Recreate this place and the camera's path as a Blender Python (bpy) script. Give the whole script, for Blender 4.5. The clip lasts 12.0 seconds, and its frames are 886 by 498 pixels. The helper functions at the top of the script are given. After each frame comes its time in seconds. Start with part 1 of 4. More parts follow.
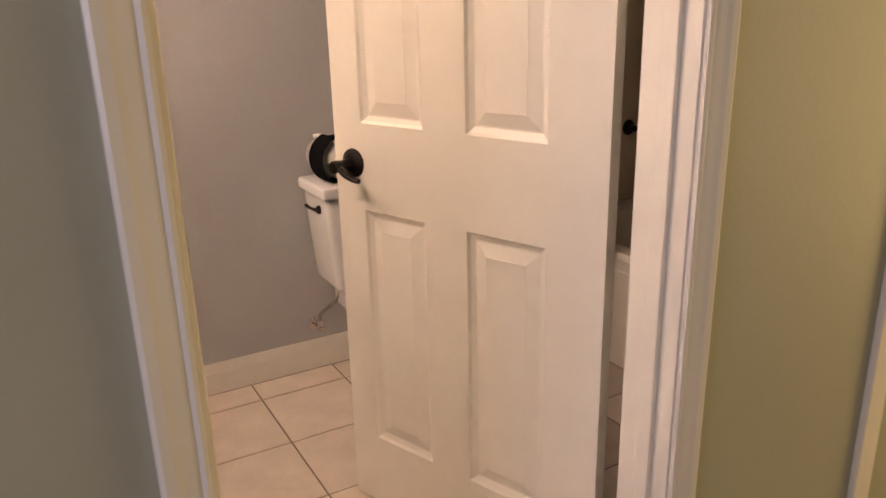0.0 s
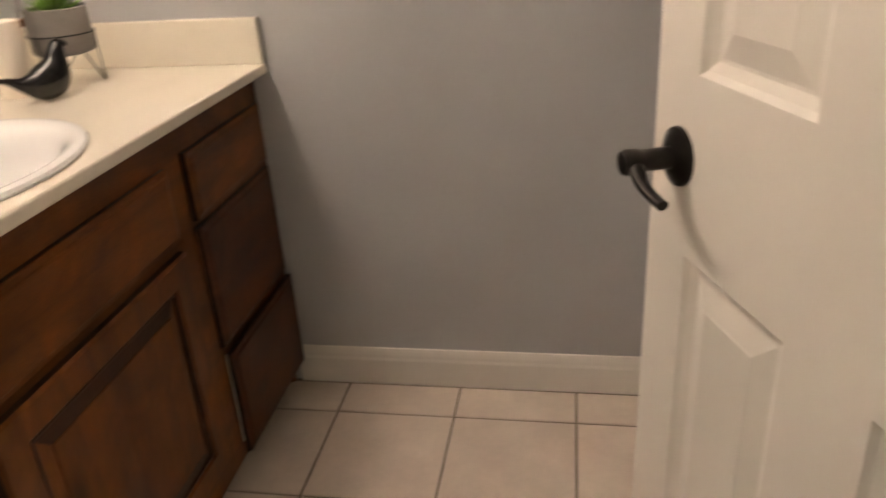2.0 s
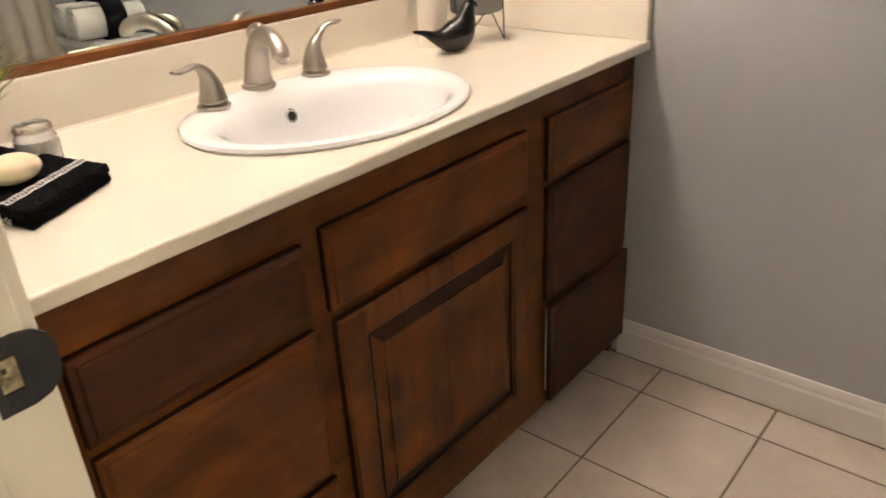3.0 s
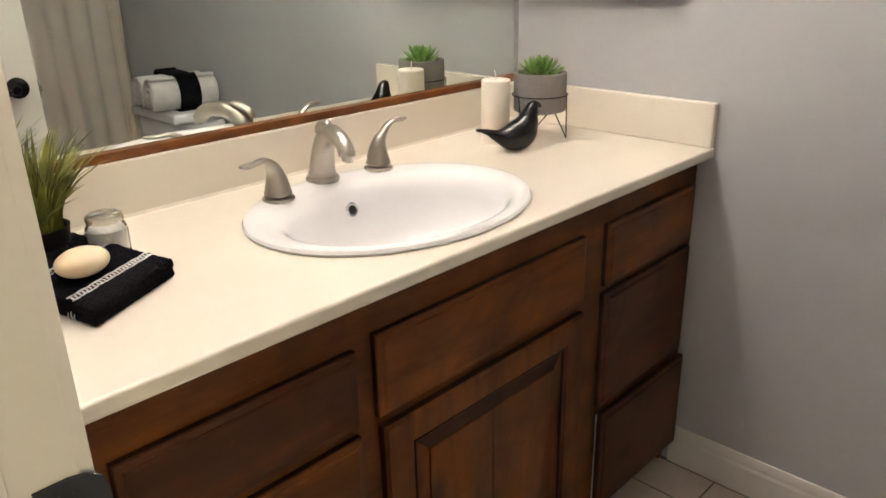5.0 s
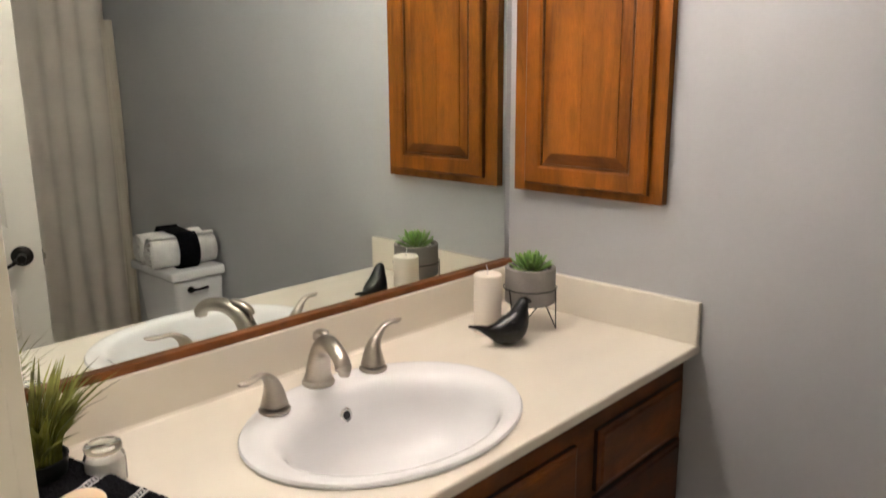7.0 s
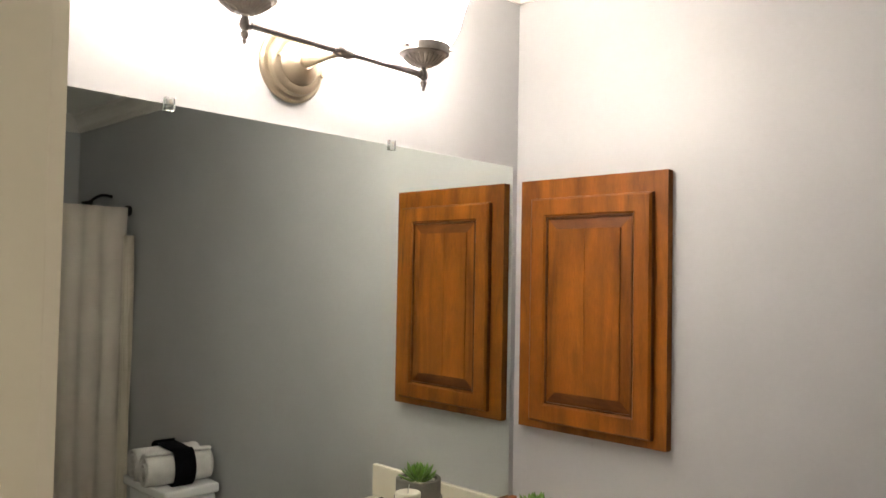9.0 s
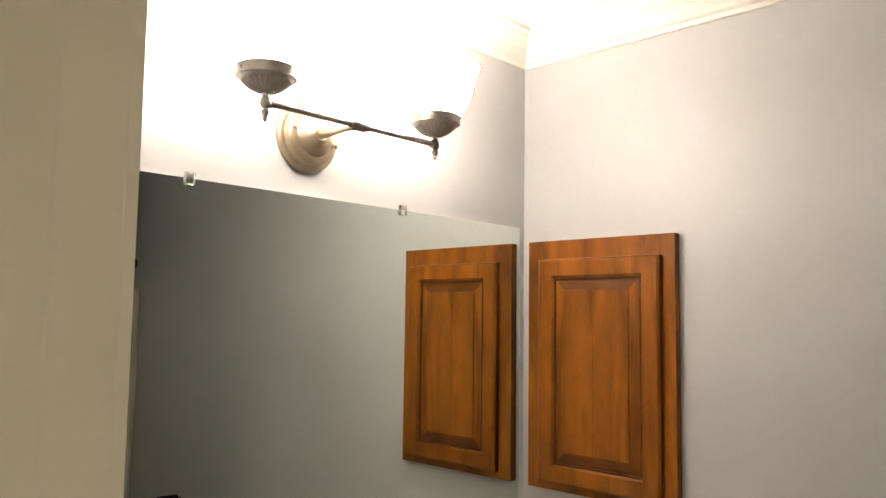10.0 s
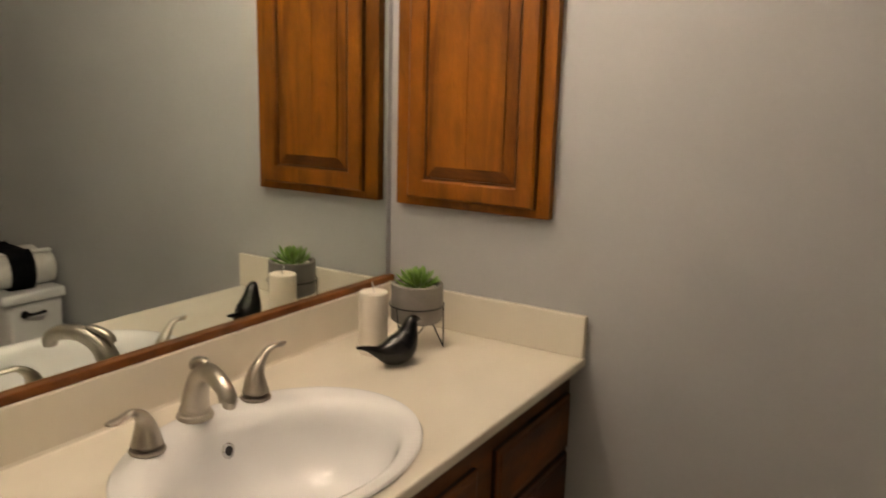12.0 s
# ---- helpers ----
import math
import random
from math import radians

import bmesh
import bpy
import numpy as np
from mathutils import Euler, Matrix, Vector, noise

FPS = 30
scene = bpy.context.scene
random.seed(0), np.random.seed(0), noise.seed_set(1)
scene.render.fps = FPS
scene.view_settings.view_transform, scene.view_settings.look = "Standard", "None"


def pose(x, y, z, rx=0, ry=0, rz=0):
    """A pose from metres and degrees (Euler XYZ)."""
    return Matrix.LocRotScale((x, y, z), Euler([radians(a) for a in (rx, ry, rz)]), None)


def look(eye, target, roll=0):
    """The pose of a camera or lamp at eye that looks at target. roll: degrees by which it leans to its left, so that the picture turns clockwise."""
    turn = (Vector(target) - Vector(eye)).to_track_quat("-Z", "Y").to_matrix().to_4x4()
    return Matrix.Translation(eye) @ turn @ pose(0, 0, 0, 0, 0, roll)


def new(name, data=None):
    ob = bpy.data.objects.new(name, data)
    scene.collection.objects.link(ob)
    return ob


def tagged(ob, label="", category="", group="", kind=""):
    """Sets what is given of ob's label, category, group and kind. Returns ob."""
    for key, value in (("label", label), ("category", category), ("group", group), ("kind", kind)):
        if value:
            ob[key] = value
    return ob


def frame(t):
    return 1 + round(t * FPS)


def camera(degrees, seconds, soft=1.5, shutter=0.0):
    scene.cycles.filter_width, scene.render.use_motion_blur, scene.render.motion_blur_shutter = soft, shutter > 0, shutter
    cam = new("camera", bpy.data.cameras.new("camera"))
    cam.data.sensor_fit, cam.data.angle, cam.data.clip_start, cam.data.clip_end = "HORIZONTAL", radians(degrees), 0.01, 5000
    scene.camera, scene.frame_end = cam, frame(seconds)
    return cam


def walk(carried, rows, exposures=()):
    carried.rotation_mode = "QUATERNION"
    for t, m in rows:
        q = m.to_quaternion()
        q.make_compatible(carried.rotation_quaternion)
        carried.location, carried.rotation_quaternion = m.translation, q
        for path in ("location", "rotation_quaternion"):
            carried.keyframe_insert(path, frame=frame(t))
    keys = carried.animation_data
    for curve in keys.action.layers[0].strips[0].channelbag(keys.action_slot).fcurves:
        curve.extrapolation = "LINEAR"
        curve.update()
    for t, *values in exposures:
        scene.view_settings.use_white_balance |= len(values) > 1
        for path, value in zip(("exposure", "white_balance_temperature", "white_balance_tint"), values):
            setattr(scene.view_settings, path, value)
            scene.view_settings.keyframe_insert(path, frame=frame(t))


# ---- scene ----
cam = camera(60.7, 12.0, shutter=0.3)
PATH = [
    (0, (0.009, -0.093, 1.28), (0.942, 1.564, 0.659), -1.4),
    (0.5, (0.17, 0.084, 1.217), (1.009, 1.787, 0.587), -3.1),
    (1, (0.356, 0.296, 1.254), (0.995, 2.051, 0.539), -3.4),
    (1.5, (0.512, 0.546, 1.233), (0.739, 2.385, 0.482), -3.7),
    (2, (0.567, 0.695, 1.208), (0.238, 2.473, 0.354), -3.7),
    (2.5, (0.613, 0.71, 1.22), (-0.256, 2.258, 0.297), -3.0),
    (3, (0.646, 0.686, 1.247), (-0.523, 2.043, 0.357), -3.2),
    (3.5, (0.631, 0.672, 1.26), (-0.611, 1.986, 0.406), -2.4),
    (5.5, (0.612, 0.711, 1.328), (-0.701, 2.057, 0.646), -0.8),
    (6, (0.608, 0.704, 1.356), (-0.706, 2.065, 0.709), -0.3),
    (6.5, (0.597, 0.713, 1.404), (-0.727, 2.082, 0.793), -0.4),
    (7, (0.602, 0.712, 1.497), (-0.742, 2.127, 1.054), -0.4),
    (7.5, (0.608, 0.704, 1.517), (-0.779, 2.125, 1.278), 0.6),
    (9.5, (0.616, 0.652, 1.643), (-0.753, 2.105, 1.764), 0.8),
    (10, (0.612, 0.628, 1.661), (-0.757, 2.076, 1.834), 0.8),
    (10.5, (0.615, 0.621, 1.663), (-0.747, 2.075, 1.845), 0.9),
    (11, (0.61, 0.63, 1.634), (-0.747, 2.097, 1.715), 0.9),
    (11.5, (0.585, 0.667, 1.53), (-0.703, 2.184, 1.344), 1.1),
    (12, (0.486, 0.717, 1.481), (-0.549, 2.381, 1.082), 1.5),
]
EXPOSURES = [(0, 0.72, 8500, 33), (1.0, 0.52, 8200, 29), (2.0, 0.48, 7300, 20), (2.5, 0.68, 7000, 17), (3.0, 0.82, 6800, 17), (3.5, 0.85, 6600, 16), (5.5, 0.59, 6250, 14), (6.5, 0.38, 6300, 15), (7.0, 0.36, 6250, 16), (7.5, 0.34, 6250, 16),
             (9.5, -0.06, 6550, 13), (10.5, -0.22, 7150, 15), (11.0, -0.37, 7500, 16), (11.5, -0.36, 7700, 17), (12.0, -0.2, 7700, 16)]
walk(cam, [(t, look(eye, target, roll)) for t, eye, target, roll in PATH], EXPOSURES)

# ---- light ----
world = bpy.data.worlds.new("world")
scene.world = world
world.use_nodes = True
world.node_tree.nodes["Background"].inputs[0].default_value = (0.75, 0.85, 1.0, 1)
world.node_tree.nodes["Background"].inputs[1].default_value = 0.02


def area_light(name, m, size_x, size_y, watts, color):
    data = bpy.data.lights.new(name, "AREA")
    data.shape, data.size, data.size_y, data.energy, data.color = "RECTANGLE", size_x, size_y, watts, color
    ob = new(name, data)
    ob.matrix_world = m
    return ob


# cool daylight through an unseen hall window; warm light added at the other end
area_light("hall_window_light", look((-1.84, -0.30, 1.45), (0.6, 0.25, 1.2)), 0.95, 1.15, 12.5, (0.62, 0.74, 1.0))
area_light("hall_end_fill", look((3.04, -0.05, 1.25), (0.3, 0.5, 1.2)), 0.9, 1.9, 15.5, (1.0, 0.85, 0.42))
SHADE_GLOW = 42.0
BULB_GLOW = 450.0

# ---- plan ----
WEST, EAST, NORTH, SOUTH = -0.706, 2.48, 2.361, 0.832     # bathroom, inner faces
HALL_Y, CEIL = 0.716, 2.466                                # hall face of the door wall, ceiling
JAMB_L, JAMB_R, HEAD = 0.146, 0.908, 2.050                  # door opening
TOP = 0.8765                                                # counter top


# ---- materials ----
def mat(name, color, rough=0.5, metal=0.0, vary=0.12, scale=6.0, fine=0.0, fine_scale=220.0, bump=0.0, stretch=(1, 1, 1), rough_vary=0.08,
        coat=0.0, transmission=0.0, emission=None, strength=0.0, sss=0.0, random_vary=0.0, dark=None, specular=0.5):
    m = bpy.data.materials.new(name)
    m.use_nodes = True
    nt = m.node_tree
    bsdf = nt.nodes["Principled BSDF"]
    tc = nt.nodes.new("ShaderNodeTexCoord")
    mp = nt.nodes.new("ShaderNodeMapping")
    mp.inputs["Scale"].default_value = stretch
    nt.links.new(tc.outputs["Object"], mp.inputs["Vector"])
    big = nt.nodes.new("ShaderNodeTexNoise")
    big.inputs["Scale"].default_value, big.inputs["Detail"].default_value = scale, 5
    small = nt.nodes.new("ShaderNodeTexNoise")
    small.inputs["Scale"].default_value, small.inputs["Detail"].default_value = fine_scale, 3
    for n in (big, small):
        nt.links.new(mp.outputs[0], n.inputs["Vector"])
    ramp = nt.nodes.new("ShaderNodeValToRGB")
    low = dark or tuple(c * (1 - vary) for c in color)
    high = tuple(min(1, c * (1 + vary * 0.6)) for c in color)
    ramp.color_ramp.elements[0].position, ramp.color_ramp.elements[1].position = 0.3, 0.7
    ramp.color_ramp.elements[0].color = (*low, 1)
    ramp.color_ramp.elements[1].color = (*high, 1)
    nt.links.new(big.outputs["Fac"], ramp.inputs[0])
    out = ramp.outputs[0]
    if fine or random_vary:
        mul = nt.nodes.new("ShaderNodeMapRange")
        mul.inputs["To Min"].default_value, mul.inputs["To Max"].default_value = 1 - fine, 1 + fine * 0.5
        nt.links.new(small.outputs["Fac"], mul.inputs["Value"])
        hsv = nt.nodes.new("ShaderNodeHueSaturation")
        nt.links.new(out, hsv.inputs["Color"])
        value = mul.outputs[0]
        if random_vary:
            info = nt.nodes.new("ShaderNodeObjectInfo")
            rv = nt.nodes.new("ShaderNodeMapRange")
            rv.inputs["To Min"].default_value, rv.inputs["To Max"].default_value = 1 - random_vary, 1 + random_vary
            nt.links.new(info.outputs["Random"], rv.inputs["Value"])
            both = nt.nodes.new("ShaderNodeMath")
            both.operation = "MULTIPLY"
            nt.links.new(value, both.inputs[0])
            nt.links.new(rv.outputs[0], both.inputs[1])
            value = both.outputs[0]
        nt.links.new(value, hsv.inputs["Value"])
        out = hsv.outputs[0]
    nt.links.new(out, bsdf.inputs["Base Color"])
    rr = nt.nodes.new("ShaderNodeMapRange")
    rr.inputs["To Min"].default_value, rr.inputs["To Max"].default_value = max(0, rough - rough_vary), min(1, rough + rough_vary)
    nt.links.new(big.outputs["Fac"], rr.inputs["Value"])
    nt.links.new(rr.outputs[0], bsdf.inputs["Roughness"])
    bsdf.inputs["Metallic"].default_value = metal
    bsdf.inputs["Coat Weight"].default_value = coat
    bsdf.inputs["Coat Roughness"].default_value = 0.12
    bsdf.inputs["Transmission Weight"].default_value = transmission
    bsdf.inputs["Subsurface Weight"].default_value = sss
    bsdf.inputs["Specular IOR Level"].default_value = specular
    if sss:
        bsdf.inputs["Subsurface Scale"].default_value = 0.01
    if bump:
        b = nt.nodes.new("ShaderNodeBump")
        b.inputs["Strength"].default_value, b.inputs["Distance"].default_value = bump, 0.002
        nt.links.new(small.outputs["Fac"], b.inputs["Height"])
        nt.links.new(b.outputs[0], bsdf.inputs["Normal"])
    if emission:
        bsdf.inputs["Emission Color"].default_value = (*emission, 1)
        bsdf.inputs["Emission Strength"].default_value = strength
    return m


def wood(name, color, dark, axis, rough=0.46, coat=0.03, blotchy=1.0):
    """Stained wood with a wandering grain, a slow blotch from the stain and a few knots; axis is the way the grain runs."""
    stretch = [7.0, 7.0, 7.0]
    stretch["xyz".index(axis)] = 1.0
    m = mat(name, color, rough, vary=0.4, scale=2.6, fine=0.34, fine_scale=55, bump=0.14, stretch=stretch, coat=coat, dark=tuple(0.2 * c + 0.8 * d for c, d in zip(color, dark)), random_vary=0.10, specular=0.22)
    nt = m.node_tree
    for n in nt.nodes:
        if n.type == "TEX_NOISE":
            n.inputs["Distortion"].default_value = 0.7
    tc = nt.nodes.new("ShaderNodeTexCoord")
    blotch = nt.nodes.new("ShaderNodeTexNoise")
    blotch.inputs["Scale"].default_value, blotch.inputs["Detail"].default_value, blotch.inputs["Distortion"].default_value = 7.0, 5, 1.2
    nt.links.new(tc.outputs["Object"], blotch.inputs["Vector"])
    span = nt.nodes.new("ShaderNodeMapRange")
    span.inputs["From Min"].default_value, span.inputs["From Max"].default_value = 0.3, 0.7
    span.inputs["To Min"].default_value, span.inputs["To Max"].default_value = 1 - 0.38 * blotchy, 1 + 0.30 * blotchy
    nt.links.new(blotch.outputs["Fac"], span.inputs["Value"])
    squash = nt.nodes.new("ShaderNodeMapping")
    squash.inputs["Scale"].default_value = [5.5 if s > 1 else 2.6 for s in stretch]
    nt.links.new(tc.outputs["Object"], squash.inputs["Vector"])
    knot = nt.nodes.new("ShaderNodeTexVoronoi")
    knot.inputs["Scale"].default_value = 1.0
    nt.links.new(squash.outputs[0], knot.inputs["Vector"])
    spot = nt.nodes.new("ShaderNodeMapRange")
    spot.inputs["From Min"].default_value, spot.inputs["From Max"].default_value = 0.05, 0.17
    spot.inputs["To Min"].default_value, spot.inputs["To Max"].default_value = 0.45, 1.0
    nt.links.new(knot.outputs["Distance"], spot.inputs["Value"])
    both = nt.nodes.new("ShaderNodeMath")
    both.operation = "MULTIPLY"
    nt.links.new(span.outputs[0], both.inputs[0])
    nt.links.new(spot.outputs[0], both.inputs[1])
    hsv = nt.nodes.new("ShaderNodeHueSaturation")
    bsdf = nt.nodes["Principled BSDF"]
    source = bsdf.inputs["Base Color"].links[0].from_socket
    nt.links.new(source, hsv.inputs["Color"])
    nt.links.new(both.outputs[0], hsv.inputs["Value"])
    nt.links.new(hsv.outputs[0], bsdf.inputs["Base Color"])
    return m


PAINT = mat("grey wall paint", (0.455, 0.46, 0.47), 0.42, vary=0.05, scale=3, fine=0.03, fine_scale=90, bump=0.22, specular=0.35)
HALL_PAINT = mat("hall wall paint", (0.40, 0.41, 0.335), 0.55, vary=0.05, scale=3, fine=0.03, fine_scale=90, bump=0.2)
CEIL_PAINT = mat("ceiling paint", (0.86, 0.85, 0.82), 0.7, vary=0.03, scale=4, bump=0.3, fine_scale=120)
WHITE = mat("white trim paint", (0.78, 0.75, 0.70), 0.32, vary=0.03, scale=7, fine=0.02, fine_scale=160, bump=0.05)
DOOR_WHITE = mat("white door paint", (0.80, 0.76, 0.70), 0.36, vary=0.03, scale=5, fine=0.02, fine_scale=300, bump=0.06)
TILE = mat("beige floor tile", (0.66, 0.56, 0.48), 0.34, vary=0.10, scale=9, fine=0.07, fine_scale=60, bump=0.10, random_vary=0.05)
GROUT = mat("brown grout", (0.20, 0.155, 0.115), 0.85, vary=0.25, scale=14, bump=0.3)
HALL_FLOOR = mat("hall carpet", (0.36, 0.30, 0.24), 0.95, vary=0.15, scale=18, fine=0.25, fine_scale=500, bump=0.6)
MARBLE = mat("cream cultured marble", (0.80, 0.743, 0.640), 0.15, vary=0.085, scale=2.5, fine=0.03, fine_scale=14, stretch=(1.0, 0.35, 1.0), rough_vary=0.05)
CERAMIC = mat("white ceramic", (0.82, 0.82, 0.83), 0.05, vary=0.015, scale=4, rough_vary=0.02)
NICKEL = mat("brushed nickel", (0.44, 0.40, 0.35), 0.33, 1.0, vary=0.08, scale=30, fine=0.08, fine_scale=400, bump=0.03)
PEWTER = mat("aged pewter", (0.42, 0.385, 0.365), 0.36, 1.0, vary=0.25, scale=40, fine=0.15, bump=0.08)
CHAMPAGNE = mat("champagne lacquered metal", (0.40, 0.335, 0.245), 0.38, 0.8, vary=0.1, scale=30)
BRONZE = mat("oil rubbed bronze", (0.016, 0.013, 0.012), 0.33, 0.6, vary=0.4, scale=25)
STRIKE = mat("dark bronze strike", (0.035, 0.036, 0.042), 0.42, 0.5, vary=0.3, scale=40)
BARE = mat("bare latch hole wood", (0.36, 0.30, 0.21), 0.8, vary=0.75, scale=130)
CHROME = mat("chrome", (0.7, 0.7, 0.7), 0.1, 1.0, vary=0.03)
BLACK_HOLE = mat("dark hollow", (0.012, 0.012, 0.014), 0.6, vary=0.2)
HONEY_V = wood("honey stained maple upright", (0.215, 0.0690, 0.0055), (0.085, 0.0240, 0.0024), "z", blotchy=0.35)
BROWN_V = wood("brown stained wood upright", (0.160, 0.0490, 0.0074), (0.060, 0.0175, 0.0028), "z")
BROWN_H = wood("brown stained wood lying", (0.160, 0.0490, 0.0074), (0.060, 0.0175, 0.0028), "y")
DARK_H = wood("darker brown wood lying", (0.082, 0.0240, 0.0062), (0.036, 0.0103, 0.0030), "y")
DARK_EDGE = wood("dark wood edge", (0.030, 0.0105, 0.0045), (0.016, 0.0056, 0.0024), "y")
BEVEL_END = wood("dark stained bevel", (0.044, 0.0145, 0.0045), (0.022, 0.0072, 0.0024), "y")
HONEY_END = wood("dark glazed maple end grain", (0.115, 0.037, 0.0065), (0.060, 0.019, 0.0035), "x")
STRIP_WOOD = wood("red brown trim wood", (0.22, 0.080, 0.020), (0.13, 0.042, 0.010), "y")
WAX = mat("ivory candle wax", (0.88, 0.81, 0.72), 0.45, vary=0.03, scale=10)
CONCRETE = mat("grey concrete", (0.24, 0.225, 0.21), 0.8, vary=0.12, scale=20, fine=0.15, fine_scale=250, bump=0.25)
GRAVEL = mat("white pebbles", (0.70, 0.67, 0.60), 0.7, vary=0.2, scale=90)
LEAF = mat("succulent leaf", (0.16, 0.30, 0.06), 0.42, vary=0.35, scale=25, random_vary=0.25)
GRASS = mat("grass blade", (0.205, 0.215, 0.040), 0.5, vary=0.9, scale=22, random_vary=0.1)
WIRE = mat("black wire", (0.012, 0.012, 0.012), 0.4, 0.3, vary=0.2)
BLACK_GLAZE = mat("black glossy glaze", (0.004, 0.004, 0.005), 0.20, vary=0.2, rough_vary=0.04, specular=0.35)
BLACK_POT = mat("matt black pot", (0.010, 0.010, 0.011), 0.5, vary=0.2)
SOAP = mat("cream soap", (0.82, 0.66, 0.45), 0.4, vary=0.05, sss=0.15)
BLACK_TERRY = mat("black terry cloth", (0.006, 0.006, 0.008), 0.95, vary=0.5, scale=90, fine=0.8, fine_scale=300, bump=1.0, specular=0.08)
WHITE_TERRY = mat("white terry cloth", (0.74, 0.72, 0.70), 0.95, vary=0.08, scale=30, fine=0.2, fine_scale=380, bump=0.9, specular=0.2)
WHITE_THREAD = mat("white woven thread", (0.72, 0.71, 0.70), 0.9, vary=0.1, scale=80, bump=0.4)
SAND = mat("white bath salt", (0.86, 0.83, 0.80), 0.9, vary=0.15, scale=150, bump=0.5)
CLOTH = mat("ivory shower curtain", (0.80, 0.735, 0.66), 0.6, vary=0.08, scale=5, fine=0.10, fine_scale=300, bump=0.2)
LINER = mat("cream curtain liner", (0.80, 0.73, 0.62), 0.5, vary=0.06, scale=6)


def let_light_through(m, share):
    """Thin cloth: part of the light that falls on it comes out behind."""
    nt = m.node_tree
    out, bsdf = nt.nodes["Material Output"], nt.nodes["Principled BSDF"]
    thin, mix = nt.nodes.new("ShaderNodeBsdfTranslucent"), nt.nodes.new("ShaderNodeMixShader")
    nt.links.new(bsdf.inputs["Base Color"].links[0].from_socket, thin.inputs["Color"])
    mix.inputs[0].default_value = share
    nt.links.new(bsdf.outputs[0], mix.inputs[1])
    nt.links.new(thin.outputs[0], mix.inputs[2])
    nt.links.new(mix.outputs[0], out.inputs["Surface"])


let_light_through(CLOTH, 0.3)
let_light_through(LINER, 0.4)
TUB_WHITE = mat("white enamel", (0.76, 0.73, 0.68), 0.15, vary=0.03, scale=4)
SURROUND = mat("tub surround panel", (0.70, 0.61, 0.50), 0.35, vary=0.06, scale=4)
HOSE = mat("braided steel hose", (0.32, 0.29, 0.26), 0.45, 0.8, vary=0.3, scale=120, bump=0.4)
SHADE = mat("lit frosted glass shade", (0.95, 0.93, 0.88), 0.4, vary=0.02, emission=(1.0, 0.89, 0.76), strength=SHADE_GLOW)
BULB = mat("lit bulb", (1, 1, 1), 0.4, vary=0.02, emission=(1.0, 0.89, 0.76), strength=BULB_GLOW)


def plain_glass(name, color, rough):
    m = bpy.data.materials.new(name)
    m.use_nodes = True
    b = m.node_tree.nodes["Principled BSDF"]
    b.inputs["Base Color"].default_value = (*color, 1)
    b.inputs["Roughness"].default_value = rough
    b.inputs["Transmission Weight"].default_value = 1.0
    b.inputs["IOR"].default_value = 1.45
    return m


GLASS = plain_glass("clear glass", (0.96, 0.97, 0.96), 0.02)
MIRROR = bpy.data.materials.new("silvered mirror")
MIRROR.use_nodes = True
_m = MIRROR.node_tree.nodes["Principled BSDF"]
_m.inputs["Base Color"].default_value = (0.82, 0.875, 0.825, 1)
_m.inputs["Metallic"].default_value, _m.inputs["Roughness"].default_value = 1.0, 0.012


# ---- mesh helpers ----
def finish(name, bm, material, parent=None, label="", smooth=False):
    me = bpy.data.meshes.new(name)
    bm.normal_update()
    bm.to_mesh(me)
    bm.free()
    if smooth:
        for p in me.polygons:
            p.use_smooth = True
        me.set_sharp_from_angle(angle=radians(38))
    me.materials.append(material)
    ob = new(name, me)
    ob.parent = parent
    if label:
        ob["label"] = label
    return ob


def part(name, bm, material, parent, label="", smooth=False):
    return finish(name, bm, material, parent, label, smooth)


def thing(name, at, label, category, group="", kind="", turn=0):
    ob = new(name)
    ob.empty_display_size = 0.05
    ob.matrix_world = pose(*at, 0, 0, turn)
    return tagged(ob, label, category, group, kind)


def box(x0, y0, z0, x1, y1, z1, bevel=0.0, segments=2, bm=None):
    bm = bm or bmesh.new()
    made = bmesh.ops.create_cube(bm, size=1.0)["verts"]
    bmesh.ops.scale(bm, vec=(x1 - x0, y1 - y0, z1 - z0), verts=made)
    bmesh.ops.translate(bm, vec=((x0 + x1) / 2, (y0 + y1) / 2, (z0 + z1) / 2), verts=made)
    if bevel:
        edges = list({e for v in made for e in v.link_edges})
        bmesh.ops.bevel(bm, geom=edges, offset=bevel, segments=segments, profile=0.6, affect="EDGES")
    return bm


def lathe(profile, segments=32, center=(0, 0), bm=None, sx=1.0, sy=1.0, close=False):
    """Turns (radius, height) points about the z axis."""
    bm = bm or bmesh.new()
    rings = []
    for r, z in profile:
        if r < 1e-5:
            rings.append([bm.verts.new((center[0], center[1], z))])
        else:
            rings.append([bm.verts.new((center[0] + sx * r * math.cos(2 * math.pi * k / segments), center[1] + sy * r * math.sin(2 * math.pi * k / segments), z)) for k in range(segments)])
    for a, b in zip(rings, rings[1:]):
        for k in range(segments):
            n = (k + 1) % segments
            if len(a) == 1 and len(b) == 1:
                continue
            if len(a) == 1:
                bm.faces.new((a[0], b[k], b[n]))
            elif len(b) == 1:
                bm.faces.new((a[k], a[n], b[0]))
            else:
                bm.faces.new((a[k], a[n], b[n], b[k]))
    bmesh.ops.recalc_face_normals(bm, faces=bm.faces)
    return bm


